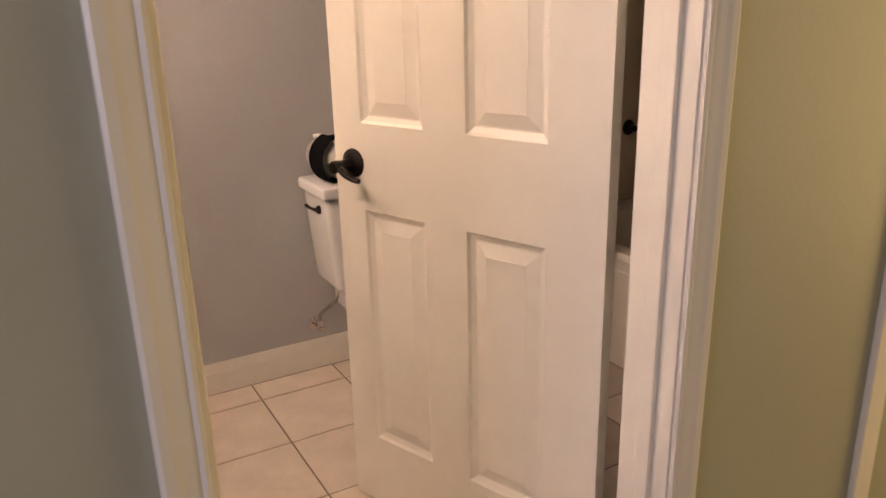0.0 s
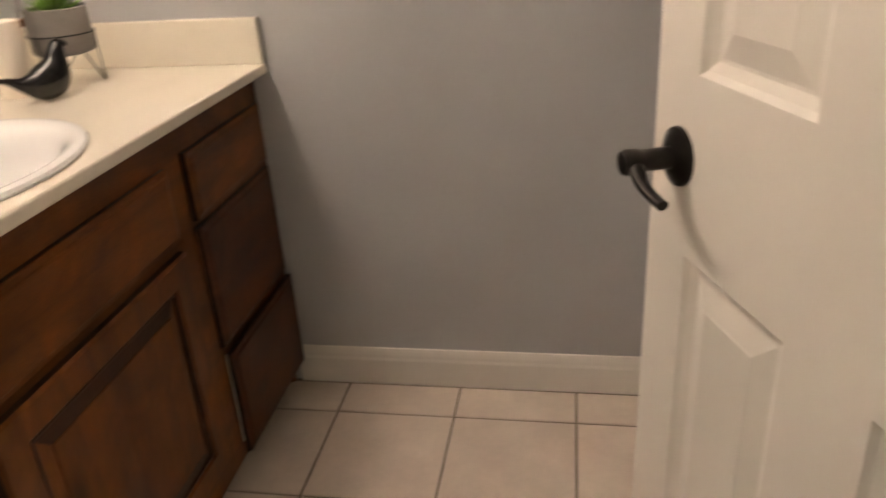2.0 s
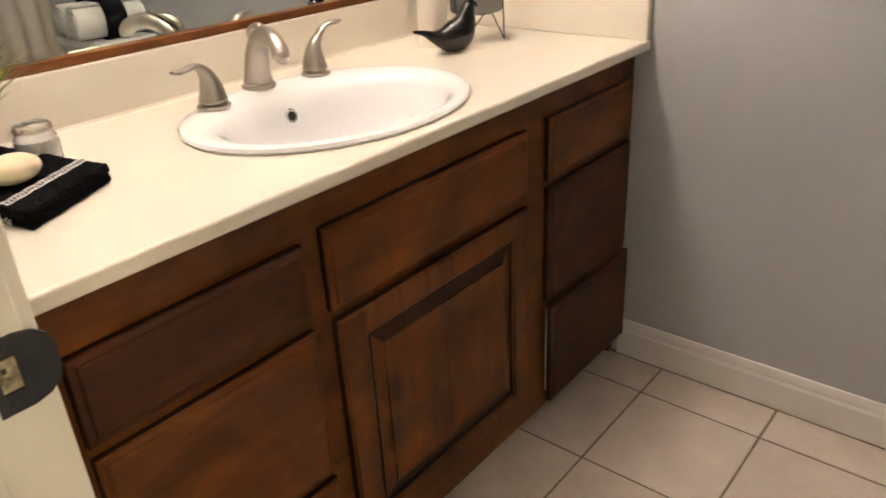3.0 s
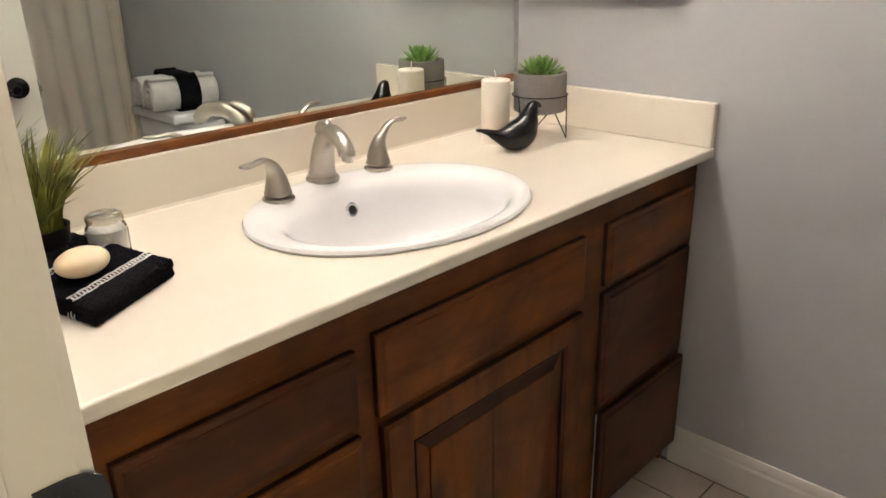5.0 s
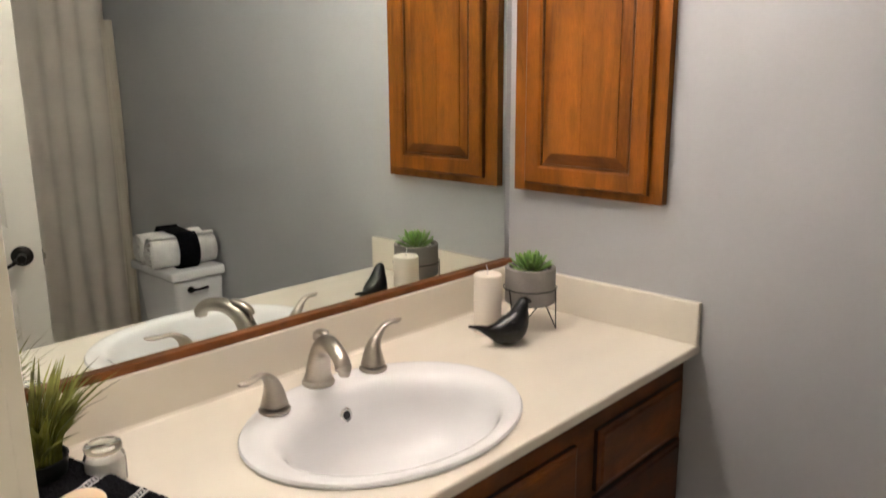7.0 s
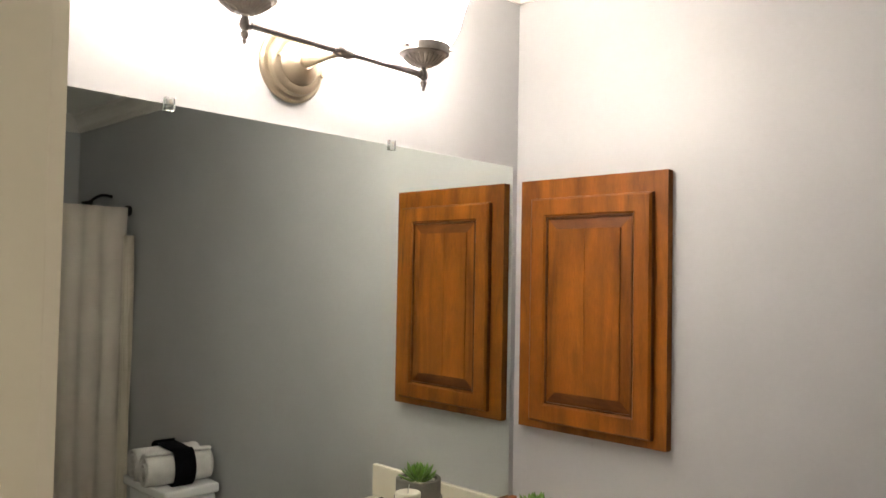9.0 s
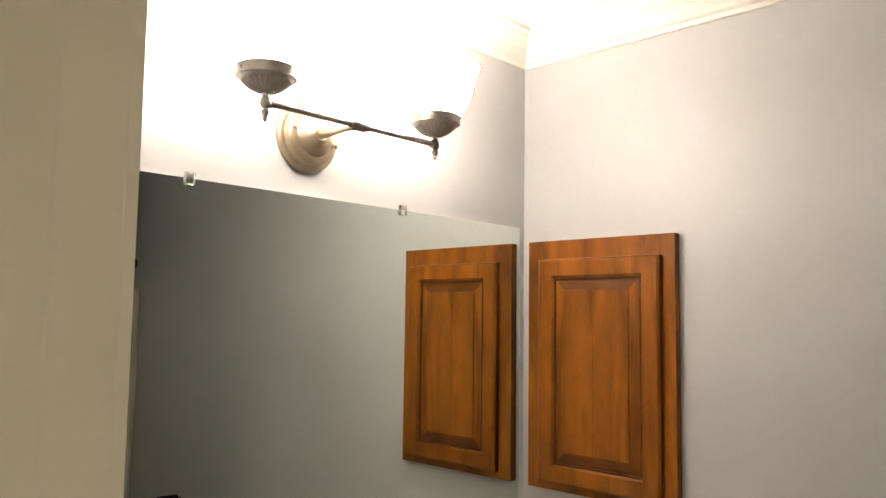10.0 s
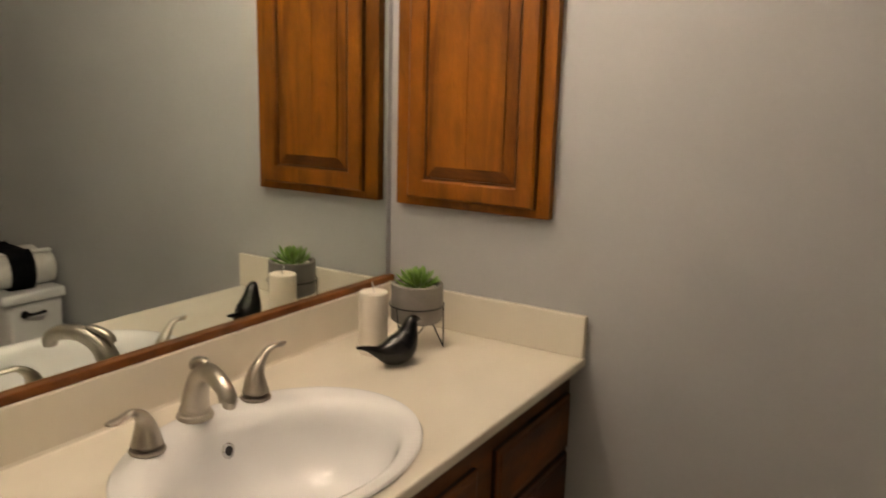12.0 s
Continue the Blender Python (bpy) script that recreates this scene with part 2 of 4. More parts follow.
def sweep(points, radii, segments=12, bm=None, caps=True, flat=1.0, across=None):
    """A tube along points; radii one number or one a point, and flat too, which squeezes it upwards; across is the first sideways way."""
    bm = bm or bmesh.new()
    pts = [Vector(p) for p in points]
    if not hasattr(radii, "__len__"):
        radii = [radii] * len(pts)
    if not hasattr(flat, "__len__"):
        flat = [flat] * len(pts)
    rings, side = [], across
    for i, p in enumerate(pts):
        d = (pts[min(i + 1, len(pts) - 1)] - pts[max(i - 1, 0)]).normalized()
        if side is None:
            ref = Vector((0, 0, 1)) if abs(d.z) < 0.9 else Vector((1, 0, 0))
            side = d.cross(ref).normalized()
        else:
            side = (side - d * side.dot(d)).normalized()
        up = side.cross(d).normalized()
        rings.append([bm.verts.new(p + radii[i] * (math.cos(a) * side + flat[i] * math.sin(a) * up)) for a in (2 * math.pi * k / segments for k in range(segments))])
    for a, b in zip(rings, rings[1:]):
        for k in range(segments):
            n = (k + 1) % segments
            bm.faces.new((a[k], a[n], b[n], b[k]))
    if caps:
        bm.faces.new(list(reversed(rings[0])))
        bm.faces.new(rings[-1])
    bmesh.ops.recalc_face_normals(bm, faces=bm.faces)
    return bm


def curve_points(keys, steps=8):
    """A smooth line through key points."""
    keys = [Vector(k) for k in keys]
    pts = []
    for i in range(len(keys) - 1):
        p0, p1, p2, p3 = keys[max(i - 1, 0)], keys[i], keys[i + 1], keys[min(i + 2, len(keys) - 1)]
        for s in range(steps):
            t = s / steps
            pts.append(0.5 * ((2 * p1) + (p2 - p0) * t + (2 * p0 - 5 * p1 + 4 * p2 - p3) * t * t + (3 * p1 - p0 - 3 * p2 + p3) * t ** 3))
    pts.append(keys[-1])
    return pts


def lerp_list(values, count):
    out = []
    for i in range(count):
        t = i * (len(values) - 1) / (count - 1)
        k = min(int(t), len(values) - 2)
        out.append(values[k] + (values[k + 1] - values[k]) * (t - k))
    return out


def extrude_profile(profile, start, end, out):
    """A moulding: profile of (out, up) points carried straight from start to end; out is the way it stands from the wall."""
    bm = bmesh.new()
    s, e, o = Vector(start), Vector(end), Vector(out)
    up = Vector((0, 0, 1))
    a = [bm.verts.new(s + o * u + up * v) for u, v in profile]
    b = [bm.verts.new(e + o * u + up * v) for u, v in profile]
    n = len(profile)
    for k in range(n):
        bm.faces.new((a[k], a[(k + 1) % n], b[(k + 1) % n], b[k]))
    bm.faces.new(a)
    bm.faces.new(list(reversed(b)))
    bmesh.ops.recalc_face_normals(bm, faces=bm.faces)
    return bm


def raised_panel(x0, z0, x1, z1, face, depth_groove, raise_by, margin_in, margin_bevel, bm=None):
    """A raised panel looking along -y from y=face: a sunk groove round a bevelled field. Local x, z across; +y goes into the board."""
    bm = bm or bmesh.new()

    def ring(inset, y):
        return [bm.verts.new(c) for c in ((x0 + inset, y, z0 + inset), (x1 - inset, y, z0 + inset), (x1 - inset, y, z1 - inset), (x0 + inset, y, z1 - inset))]

    rings = [ring(0, face), ring(margin_in * 0.35, face + depth_groove * 0.55), ring(margin_in, face + depth_groove), ring(margin_in + 0.004, face + depth_groove),
             ring(margin_in + margin_bevel, face + depth_groove - raise_by + 0.001), ring(margin_in + margin_bevel + 0.002, face + depth_groove - raise_by)]
    for a, b in zip(rings, rings[1:]):
        for k in range(4):
            n = (k + 1) % 4
            bm.faces.new((a[k], a[n], b[n], b[k]))
    bm.faces.new(rings[-1])
    return bm


def board_with_holes(width, height, thick, holes, x0=0.0, z0=0.0):
    """An upright board with rectangular openings right through it, its front at y=0 and its back at y=thick. holes: (x0, z0, x1, z1)."""
    xs = sorted({x0, x0 + width, *(h[0] for h in holes), *(h[2] for h in holes)})
    zs = sorted({z0, z0 + height, *(h[1] for h in holes), *(h[3] for h in holes)})
    bm = bmesh.new()
    grid = {}

    def vert(i, j, y):
        if (i, j, y) not in grid:
            grid[i, j, y] = bm.verts.new((xs[i], y, zs[j]))
        return grid[i, j, y]

    solid = {}
    for i in range(len(xs) - 1):
        for j in range(len(zs) - 1):
            cx, cz = (xs[i] + xs[i + 1]) / 2, (zs[j] + zs[j + 1]) / 2
            solid[i, j] = not any(h[0] < cx < h[2] and h[1] < cz < h[3] for h in holes)
    for (i, j), full in solid.items():
        if not full:
            continue
        bm.faces.new((vert(i, j, 0), vert(i + 1, j, 0), vert(i + 1, j + 1, 0), vert(i, j + 1, 0)))
        bm.faces.new((vert(i, j + 1, thick), vert(i + 1, j + 1, thick), vert(i + 1, j, thick), vert(i, j, thick)))
        for di, dj, a, b in ((-1, 0, (i, j), (i, j + 1)), (1, 0, (i + 1, j + 1), (i + 1, j)), (0, -1, (i + 1, j), (i, j)), (0, 1, (i, j + 1), (i + 1, j + 1))):
            if not solid.get((i + di, j + dj), False):
                bm.faces.new((vert(*a, 0), vert(*b, 0), vert(*b, thick), vert(*a, thick)))
    bmesh.ops.recalc_face_normals(bm, faces=bm.faces)
    return bm


def transformed(bm, m):
    bmesh.ops.transform(bm, matrix=m, verts=bm.verts)
    return bm


# ---- the setting ----
def structure(name, bm, material, label, smooth=False):
    return tagged(finish(name, bm, material, None, label, smooth), kind="structure")


def two_leaf_wall():
    hole = [(JAMB_L - 0.018, 0.0, JAMB_R + 0.018, HEAD + 0.018)]
    bath = board_with_holes(EAST + 0.1 - (WEST - 0.1), CEIL + 0.05, (SOUTH - HALL_Y) / 2 - 0.001, hole, WEST - 0.1, 0.0)
    hall = board_with_holes(5.2, CEIL + 0.05, (SOUTH - HALL_Y) / 2 - 0.001, hole, -2.0, 0.0)
    structure("wall_south", transformed(bath, pose(0, (SOUTH + HALL_Y) / 2 + 0.001, 0)), PAINT, "smooth grey painted bathroom wall with the doorway")
    structure("wall_hall", transformed(hall, pose(0, HALL_Y, 0)), HALL_PAINT, "grey painted hall wall beside the doorway")


two_leaf_wall()
structure("wall_west", box(WEST - 0.1, SOUTH, 0, WEST, NORTH + 0.1, CEIL + 0.05), PAINT, "grey painted wall behind the vanity mirror")
structure("wall_north", box(WEST, NORTH, 0, EAST + 0.1, NORTH + 0.1, CEIL + 0.05), PAINT, "grey painted wall with a roller texture")
structure("wall_east", box(EAST, SOUTH, 0, EAST + 0.1, NORTH, CEIL + 0.05), PAINT, "grey painted wall at the end of the bathtub")
structure("ceiling", box(WEST, SOUTH, CEIL, EAST, NORTH, CEIL + 0.05), CEIL_PAINT, "white painted bathroom ceiling")
# hall around the camera
structure("wall_hall_back", box(-2.0, -1.5, 0, 3.2, -1.4, CEIL + 0.05), HALL_PAINT, "grey painted wall across the hall")
structure("wall_hall_end", transformed(board_with_holes(HALL_Y + 1.4, CEIL + 0.05, 0.1, [(0.85, 0.0, 1.85, 2.08)], 0.0, 0.0), pose(3.2, -1.4, 0, 0, 0, 90)), HALL_PAINT, "grey painted end wall of the hall with an opening added for light")
hall_window_wall = board_with_holes(HALL_Y + 1.4, CEIL + 0.05, 0.1, [(0.6, 0.85, 1.6, 2.05)], 0.0, 0.0)
structure("wall_hall_window", transformed(hall_window_wall, pose(-1.9, -1.4, 0, 0, 0, 90)), HALL_PAINT, "grey painted hall wall with a window opening")
structure("ceiling_hall", box(-1.9, -1.4, CEIL, 3.1, HALL_Y, CEIL + 0.05), CEIL_PAINT, "white painted hall ceiling")
structure("floor_hall", box(-2.0, -1.5, -0.05, 3.2, HALL_Y + 0.06, 0.004), HALL_FLOOR, "beige carpeted hall floor")
floor = structure("floor", box(WEST, HALL_Y + 0.06, -0.05, EAST, NORTH, -0.003), GROUT, "beige square ceramic tiles with dark grout lines")

CROWN = [(0, -0.089), (0.010, -0.089), (0.013, -0.079), (0.021, -0.074), (0.023, -0.062), (0.034, -0.044), (0.052, -0.028), (0.060, -0.024), (0.064, -0.014), (0.076, -0.012), (0.076, 0), (0, 0)]
structure("crown_molding", extrude_profile(CROWN, (WEST, SOUTH, CEIL), (WEST, NORTH, CEIL), (1, 0, 0)), WHITE, "white crown molding with stepped profile")
structure("crown_molding", extrude_profile(CROWN, (WEST, NORTH, CEIL), (EAST, NORTH, CEIL), (0, -1, 0)), WHITE, "white crown molding with stepped profile")
structure("crown_molding", extrude_profile(CROWN, (EAST, NORTH, CEIL), (EAST, SOUTH, CEIL), (-1, 0, 0)), WHITE, "white crown molding with stepped profile")
structure("crown_molding", extrude_profile(CROWN, (EAST, SOUTH, CEIL), (WEST, SOUTH, CEIL), (0, 1, 0)), WHITE, "white crown molding with stepped profile")
BASE = [(0, 0.001), (0.009, 0.001), (0.009, 0.076), (0.0065, 0.084), (0.0065, 0.093), (0.005, 0.103), (0.003, 0.111), (0, 0.113)]
structure("baseboard", extrude_profile(BASE, (-0.160, NORTH, 0), (1.78, NORTH, 0), (0, -1, 0)), WHITE, "white painted wooden baseboard with moulded top")
structure("baseboard", extrude_profile(BASE, (JAMB_R + 0.062, SOUTH, 0), (1.78, SOUTH, 0), (0, 1, 0)), WHITE, "white painted wooden baseboard with moulded top")
structure("baseboard", extrude_profile(BASE, (JAMB_R + 0.062, HALL_Y, 0), (1.46, HALL_Y, 0), (0, -1, 0)), WHITE, "white painted wooden hall baseboard")
structure("baseboard", extrude_profile(BASE, (-1.9, HALL_Y, 0), (0.07, HALL_Y, 0), (0, -1, 0)), WHITE, "white painted wooden hall baseboard")

# door frame: lining, stops, casings
CASING = [(0.0, 0.0), (0.010, 0.0), (0.012, 0.006), (0.009, 0.012), (0.011, 0.018), (0.013, 0.030), (0.016, 0.040), (0.017, 0.052), (0.014, 0.057), (0.0, 0.057)]


def upright_casing(x, face, way, away):
    """Casing beside an opening: it starts at x and grows towards away (+1 or -1 along x), proud of the wall face towards way along y."""
    bm = bmesh.new()
    lo = [bm.verts.new((x + away * v, face + way * u, 0.004)) for u, v in CASING]
    hi = [bm.verts.new((x + away * v, face + way * u, HEAD + 0.062)) for u, v in CASING]
    n = len(CASING)
    for k in range(n):
        bm.faces.new((lo[k], lo[(k + 1) % n], hi[(k + 1) % n], hi[k]))
    bm.faces.new(lo)
    bm.faces.new(list(reversed(hi)))
    bmesh.ops.recalc_face_normals(bm, faces=bm.faces)
    return bm


def head_casing(x0, x1, face, way):
    bm = bmesh.new()
    a = [bm.verts.new((x0, face + way * u, HEAD + 0.005 + v)) for u, v in CASING]
    b = [bm.verts.new((x1, face + way * u, HEAD + 0.005 + v)) for u, v in CASING]
    n = len(CASING)
    for k in range(n):
        bm.faces.new((a[k], a[(k + 1) % n], b[(k + 1) % n], b[k]))
    bm.faces.new(a)
    bm.faces.new(list(reversed(b)))
    bmesh.ops.recalc_face_normals(bm, faces=bm.faces)
    return bm


door_frame = tagged(thing("door_frame", (0, 0, 0), "white painted wooden door frame with moulded casing", "door frame"), kind="structure")
part("jamb", box(JAMB_L - 0.018, HALL_Y, 0, JAMB_L, SOUTH, HEAD, 0.0015), WHITE, door_frame)
part("jamb", box(JAMB_R, HALL_Y, 0, JAMB_R + 0.018, SOUTH, HEAD, 0.0015), WHITE, door_frame)
part("head_jamb", box(JAMB_L - 0.018, HALL_Y, HEAD, JAMB_R + 0.018, SOUTH, HEAD + 0.018, 0.0015), WHITE, door_frame)
part("door_stop", box(JAMB_L, HALL_Y + 0.036, 0, JAMB_L + 0.011, HALL_Y + 0.071, HEAD - 0.011, 0.003), WHITE, door_frame)
part("door_stop", box(JAMB_R - 0.011, HALL_Y + 0.036, 0, JAMB_R, HALL_Y + 0.071, HEAD - 0.011, 0.003), WHITE, door_frame)
part("door_stop", box(JAMB_L, HALL_Y + 0.036, HEAD - 0.011, JAMB_R, HALL_Y + 0.071, HEAD, 0.003), WHITE, door_frame)
for face, way in ((HALL_Y, -1), (SOUTH, 1)):
    part("casing", upright_casing(JAMB_L - 0.005, face, way, -1), WHITE, door_frame)
    part("casing", upright_casing(JAMB_R + 0.005, face, way, 1), WHITE, door_frame)
    part("head_casing", head_casing(JAMB_L - 0.005, JAMB_R + 0.005, face, way), WHITE, door_frame)


def strike_plate():
    """A dark plate let into the jamb, with a latch hole and a broad rounded lip that stands past the jamb's edge."""
    plate = board_with_holes(0.023, 0.057, 0.0025, [(0.006, 0.016, 0.020, 0.042)])
    plate = transformed(plate, pose(JAMB_L + 0.0028, 0.801, 0.932, 0, 0, 90))
    ob = part("strike_plate", plate, STRIKE, door_frame, "dark bronze strike plate")
    lip = bmesh.new()
    edge = [(0.824, 0.932), (0.836, 0.935), (0.845, 0.942), (0.848, 0.952), (0.848, 0.969), (0.845, 0.979), (0.836, 0.986), (0.824, 0.989)]
    front = [lip.verts.new((JAMB_L + 0.0030 - max(0, y - 0.832) * 0.12, y, z)) for y, z in edge]
    rear = [lip.verts.new((JAMB_L + 0.0004 - max(0, y - 0.832) * 0.12, y, z)) for y, z in edge]
    lip.faces.new(front)
    lip.faces.new(list(reversed(rear)))
    for k in range(len(edge)):
        n = (k + 1) % len(edge)
        lip.faces.new((front[k], rear[k], rear[n], front[n]))
    bmesh.ops.recalc_face_normals(lip, faces=lip.faces)
    part("lip", lip, STRIKE, ob)
    hole = part("latch_hole", box(JAMB_L + 0.0002, 0.8072, 0.9485, JAMB_L + 0.0012, 0.8208, 0.9738), BARE, ob, "bare wood latch hole")
    part("hollow", box(JAMB_L + 0.0012, 0.8100, 0.9630, JAMB_L + 0.0016, 0.8135, 0.9670), BLACK_HOLE, ob)
    for z in (0.9395, 0.9815):
        part("screw", transformed(lathe([(0, 0.0008), (0.003, 0.0006), (0.0036, 0.0)], 12), pose(JAMB_L + 0.0029, 0.813, z, 0, 90, 0)), STRIKE, ob, "dark screw head")


strike_plate()
# the next doorway's casing on the hall wall
next_door = tagged(thing("door_frame_hall", (1.48, HALL_Y, 0), "white painted casing of the next hall doorway", "door frame"), kind="structure")
part("casing", box(0, -0.017, 0.004, 0.06, 0, HEAD + 0.06, 0.004), WHITE, next_door)


# ---- the door ----
DOOR_W, DOOR_H, DOOR_T = 0.718, 2.028, 0.035
LATCH = (0.664, 1.577)      # the free edge of the open door
door = thing("door_1", (*LATCH, 0.012), "white painted six-panel door standing open into the bathroom", "door", kind="structure", turn=-69.8)
PX = ((0.090, 0.277), (0.393, 0.588))
PZ = ((0.198, 0.808), (1.012, 1.600), (1.710, 1.905))
holes = [(x0, z0, x1, z1) for x0, x1 in PX for z0, z1 in PZ]
slab = board_with_holes(DOOR_W, DOOR_H, DOOR_T, holes)
slab_ob = part("door_slab", slab, DOOR_WHITE, door)
for x0, z0, x1, z1 in holes:
    bm = raised_panel(x0, z0, x1, z1, 0.0, 0.011, 0.008, 0.016, 0.030)
    part("door_panel", bm, DOOR_WHITE, door)
    back = raised_panel(-x1, z0, -x0, z1, 0.0, 0.011, 0.008, 0.016, 0.030)
    part("door_panel", transformed(back, pose(0, DOOR_T, 0, 0, 0, 180)), DOOR_WHITE, door)


def door_handle(side):
    """Rose, neck and lever; side -1 is the face towards the vanity."""
    y0 = 0.0 if side < 0 else DOOR_T
    hz, hx = 0.917, 0.060
    rose = lathe([(0, 0.012), (0.016, 0.012), (0.020, 0.010), (0.024, 0.009), (0.028, 0.006), (0.033, 0.004), (0.034, 0.0)], 32)
    turn = pose(hx, y0, hz, 90 if side < 0 else -90, 0, 0)
    handle = part("door_handle", transformed(rose, turn), BRONZE, door, "dark bronze lever handle", smooth=True)
    neck = lathe([(0.013, 0.0), (0.0125, 0.03), (0.013, 0.046), (0.0145, 0.048), (0.015, 0.063), (0.0125, 0.067), (0, 0.067)], 24)
    part("neck", transformed(neck, turn), BRONZE, handle, smooth=True)
    y = y0 + side * 0.055
    pts = curve_points([(hx - 0.004, y, hz), (hx + 0.014, y, hz - 0.005), (hx + 0.030, y + side * 0.001, hz - 0.016), (hx + 0.050, y - side * 0.004, hz - 0.025), (hx + 0.066, y - side * 0.006, hz - 0.027)], 5)
    part("lever", sweep(pts, lerp_list([0.0105, 0.0092, 0.0075, 0.0072, 0.0068], len(pts)), 14, flat=0.85), BRONZE, handle, smooth=True)
    return handle


door_handle(-1)
door_handle(1)
part("latch_plate", box(-0.0012, 0.006, 0.880, 0.0, 0.029, 0.936, 0.0004), STRIKE, door, "dark latch plate")
part("latch_bolt", box(-0.009, 0.012, 0.898, -0.0012, 0.023, 0.919, 0.002), NICKEL, door, "metal latch bolt")
for z in (0.18, 1.82):
    hinge = part("hinge", sweep([(DOOR_W + 0.004, DOOR_T + 0.005, z - 0.045), (DOOR_W + 0.004, DOOR_T + 0.005, z + 0.045)], 0.006, 12), NICKEL, door, "steel door hinge", smooth=False)
    part("hinge_leaf", box(DOOR_W, 0.004, z - 0.044, DOOR_W + 0.0015, DOOR_T, z + 0.044), NICKEL, hinge)


# ---- vanity ----
F_FRAME, F_FRONT = -0.160, -0.1425
vanity = thing("vanity_cabinet", (0, 0, 0), "brown stained wooden vanity cabinet with six drawers and one door", "cabinet")
# three fronts take a darker copy of the brown wood
fronts = [  # name, y0, z0, y1, z1, material
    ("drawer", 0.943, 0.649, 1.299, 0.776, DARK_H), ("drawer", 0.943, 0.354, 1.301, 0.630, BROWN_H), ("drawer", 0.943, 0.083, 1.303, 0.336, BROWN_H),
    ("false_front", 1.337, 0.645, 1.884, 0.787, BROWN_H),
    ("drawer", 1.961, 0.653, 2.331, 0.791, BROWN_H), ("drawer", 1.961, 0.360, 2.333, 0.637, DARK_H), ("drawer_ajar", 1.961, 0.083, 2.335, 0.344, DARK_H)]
holes = [(y0 + 0.012, z0 + 0.012, y1 - 0.012, z1 - 0.012) for _, y0, z0, y1, z1, _ in fronts] + [(1.355, 0.147, 1.868, 0.609)]
frame_bm = board_with_holes(2.352 - SOUTH, 0.795, 0.019, holes, SOUTH, 0.060)
part("face_frame", transformed(frame_bm, pose(F_FRAME, 0, 0, 0, 0, 90)), BROWN_H, vanity)
part("side_panel", box(WEST + 0.002, SOUTH, 0.0, F_FRAME - 0.019, SOUTH + 0.016, TOP - 0.0245), BROWN_V, vanity)
part("side_panel", box(WEST + 0.002, NORTH - 0.019, 0.0, F_FRAME - 0.019, NORTH - 0.003, TOP - 0.0245), BROWN_V, vanity)
# toe kick and inner panels in the same dark wood as the front edges
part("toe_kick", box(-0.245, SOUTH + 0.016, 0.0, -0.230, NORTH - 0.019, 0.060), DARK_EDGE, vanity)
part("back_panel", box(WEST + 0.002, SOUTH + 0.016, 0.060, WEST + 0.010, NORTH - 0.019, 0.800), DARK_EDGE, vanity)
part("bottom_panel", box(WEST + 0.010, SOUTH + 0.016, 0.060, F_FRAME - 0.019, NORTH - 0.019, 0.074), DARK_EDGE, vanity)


def lipped_front(y0, z0, y1, z1):
    """A drawer front with a rounded-over lip, turned to face the room."""
    bm = bmesh.new()

    def ring(inset, y):
        return [bm.verts.new(c) for c in ((y0 + inset, y, z0 + inset), (y1 - inset, y, z0 + inset), (y1 - inset, y, z1 - inset), (y0 + inset, y, z1 - inset))]

    rings = [ring(0.0, 0.0175), ring(0.0, 0.008), ring(0.002, 0.005), ring(0.010, 0.0035), ring(0.012, 0.0010), ring(0.015, 0.0)]
    for a, b in zip(rings, rings[1:]):
        for k in range(4):
            n = (k + 1) % 4
            bm.faces.new((a[k], a[n], b[n], b[k]))
    bm.faces.new(rings[-1])
    bm.faces.new(list(reversed(rings[0])))
    bmesh.ops.recalc_face_normals(bm, faces=bm.faces)
    return transformed(bm, pose(F_FRONT, 0, 0, 0, 0, 90))


def darken_edges(ob, facing, dark):
    """Edge stain on the narrow sides of a front, darkened to paint in shaded gaps."""
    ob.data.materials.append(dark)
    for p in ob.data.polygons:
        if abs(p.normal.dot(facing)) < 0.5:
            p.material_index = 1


for name, y0, z0, y1, z1, m in fronts:
    ob = part("drawer" if name == "drawer_ajar" else name, lipped_front(y0, z0, y1, z1), m, vanity, "darker drawer front of brown stained wood" if m is DARK_H else "")
    darken_edges(ob, Vector((1, 0, 0)), DARK_EDGE)
    if name == "drawer_ajar":
        ob["label"] = "darker brown drawer standing slightly open"
        ob.location.x = 0.011
        part("drawer_side", box(F_FRAME - 0.25, y0 + 0.014, z0 + 0.016, F_FRONT - 0.0176, y0 + 0.026, z1 - 0.016), CERAMIC, ob, "white drawer side")


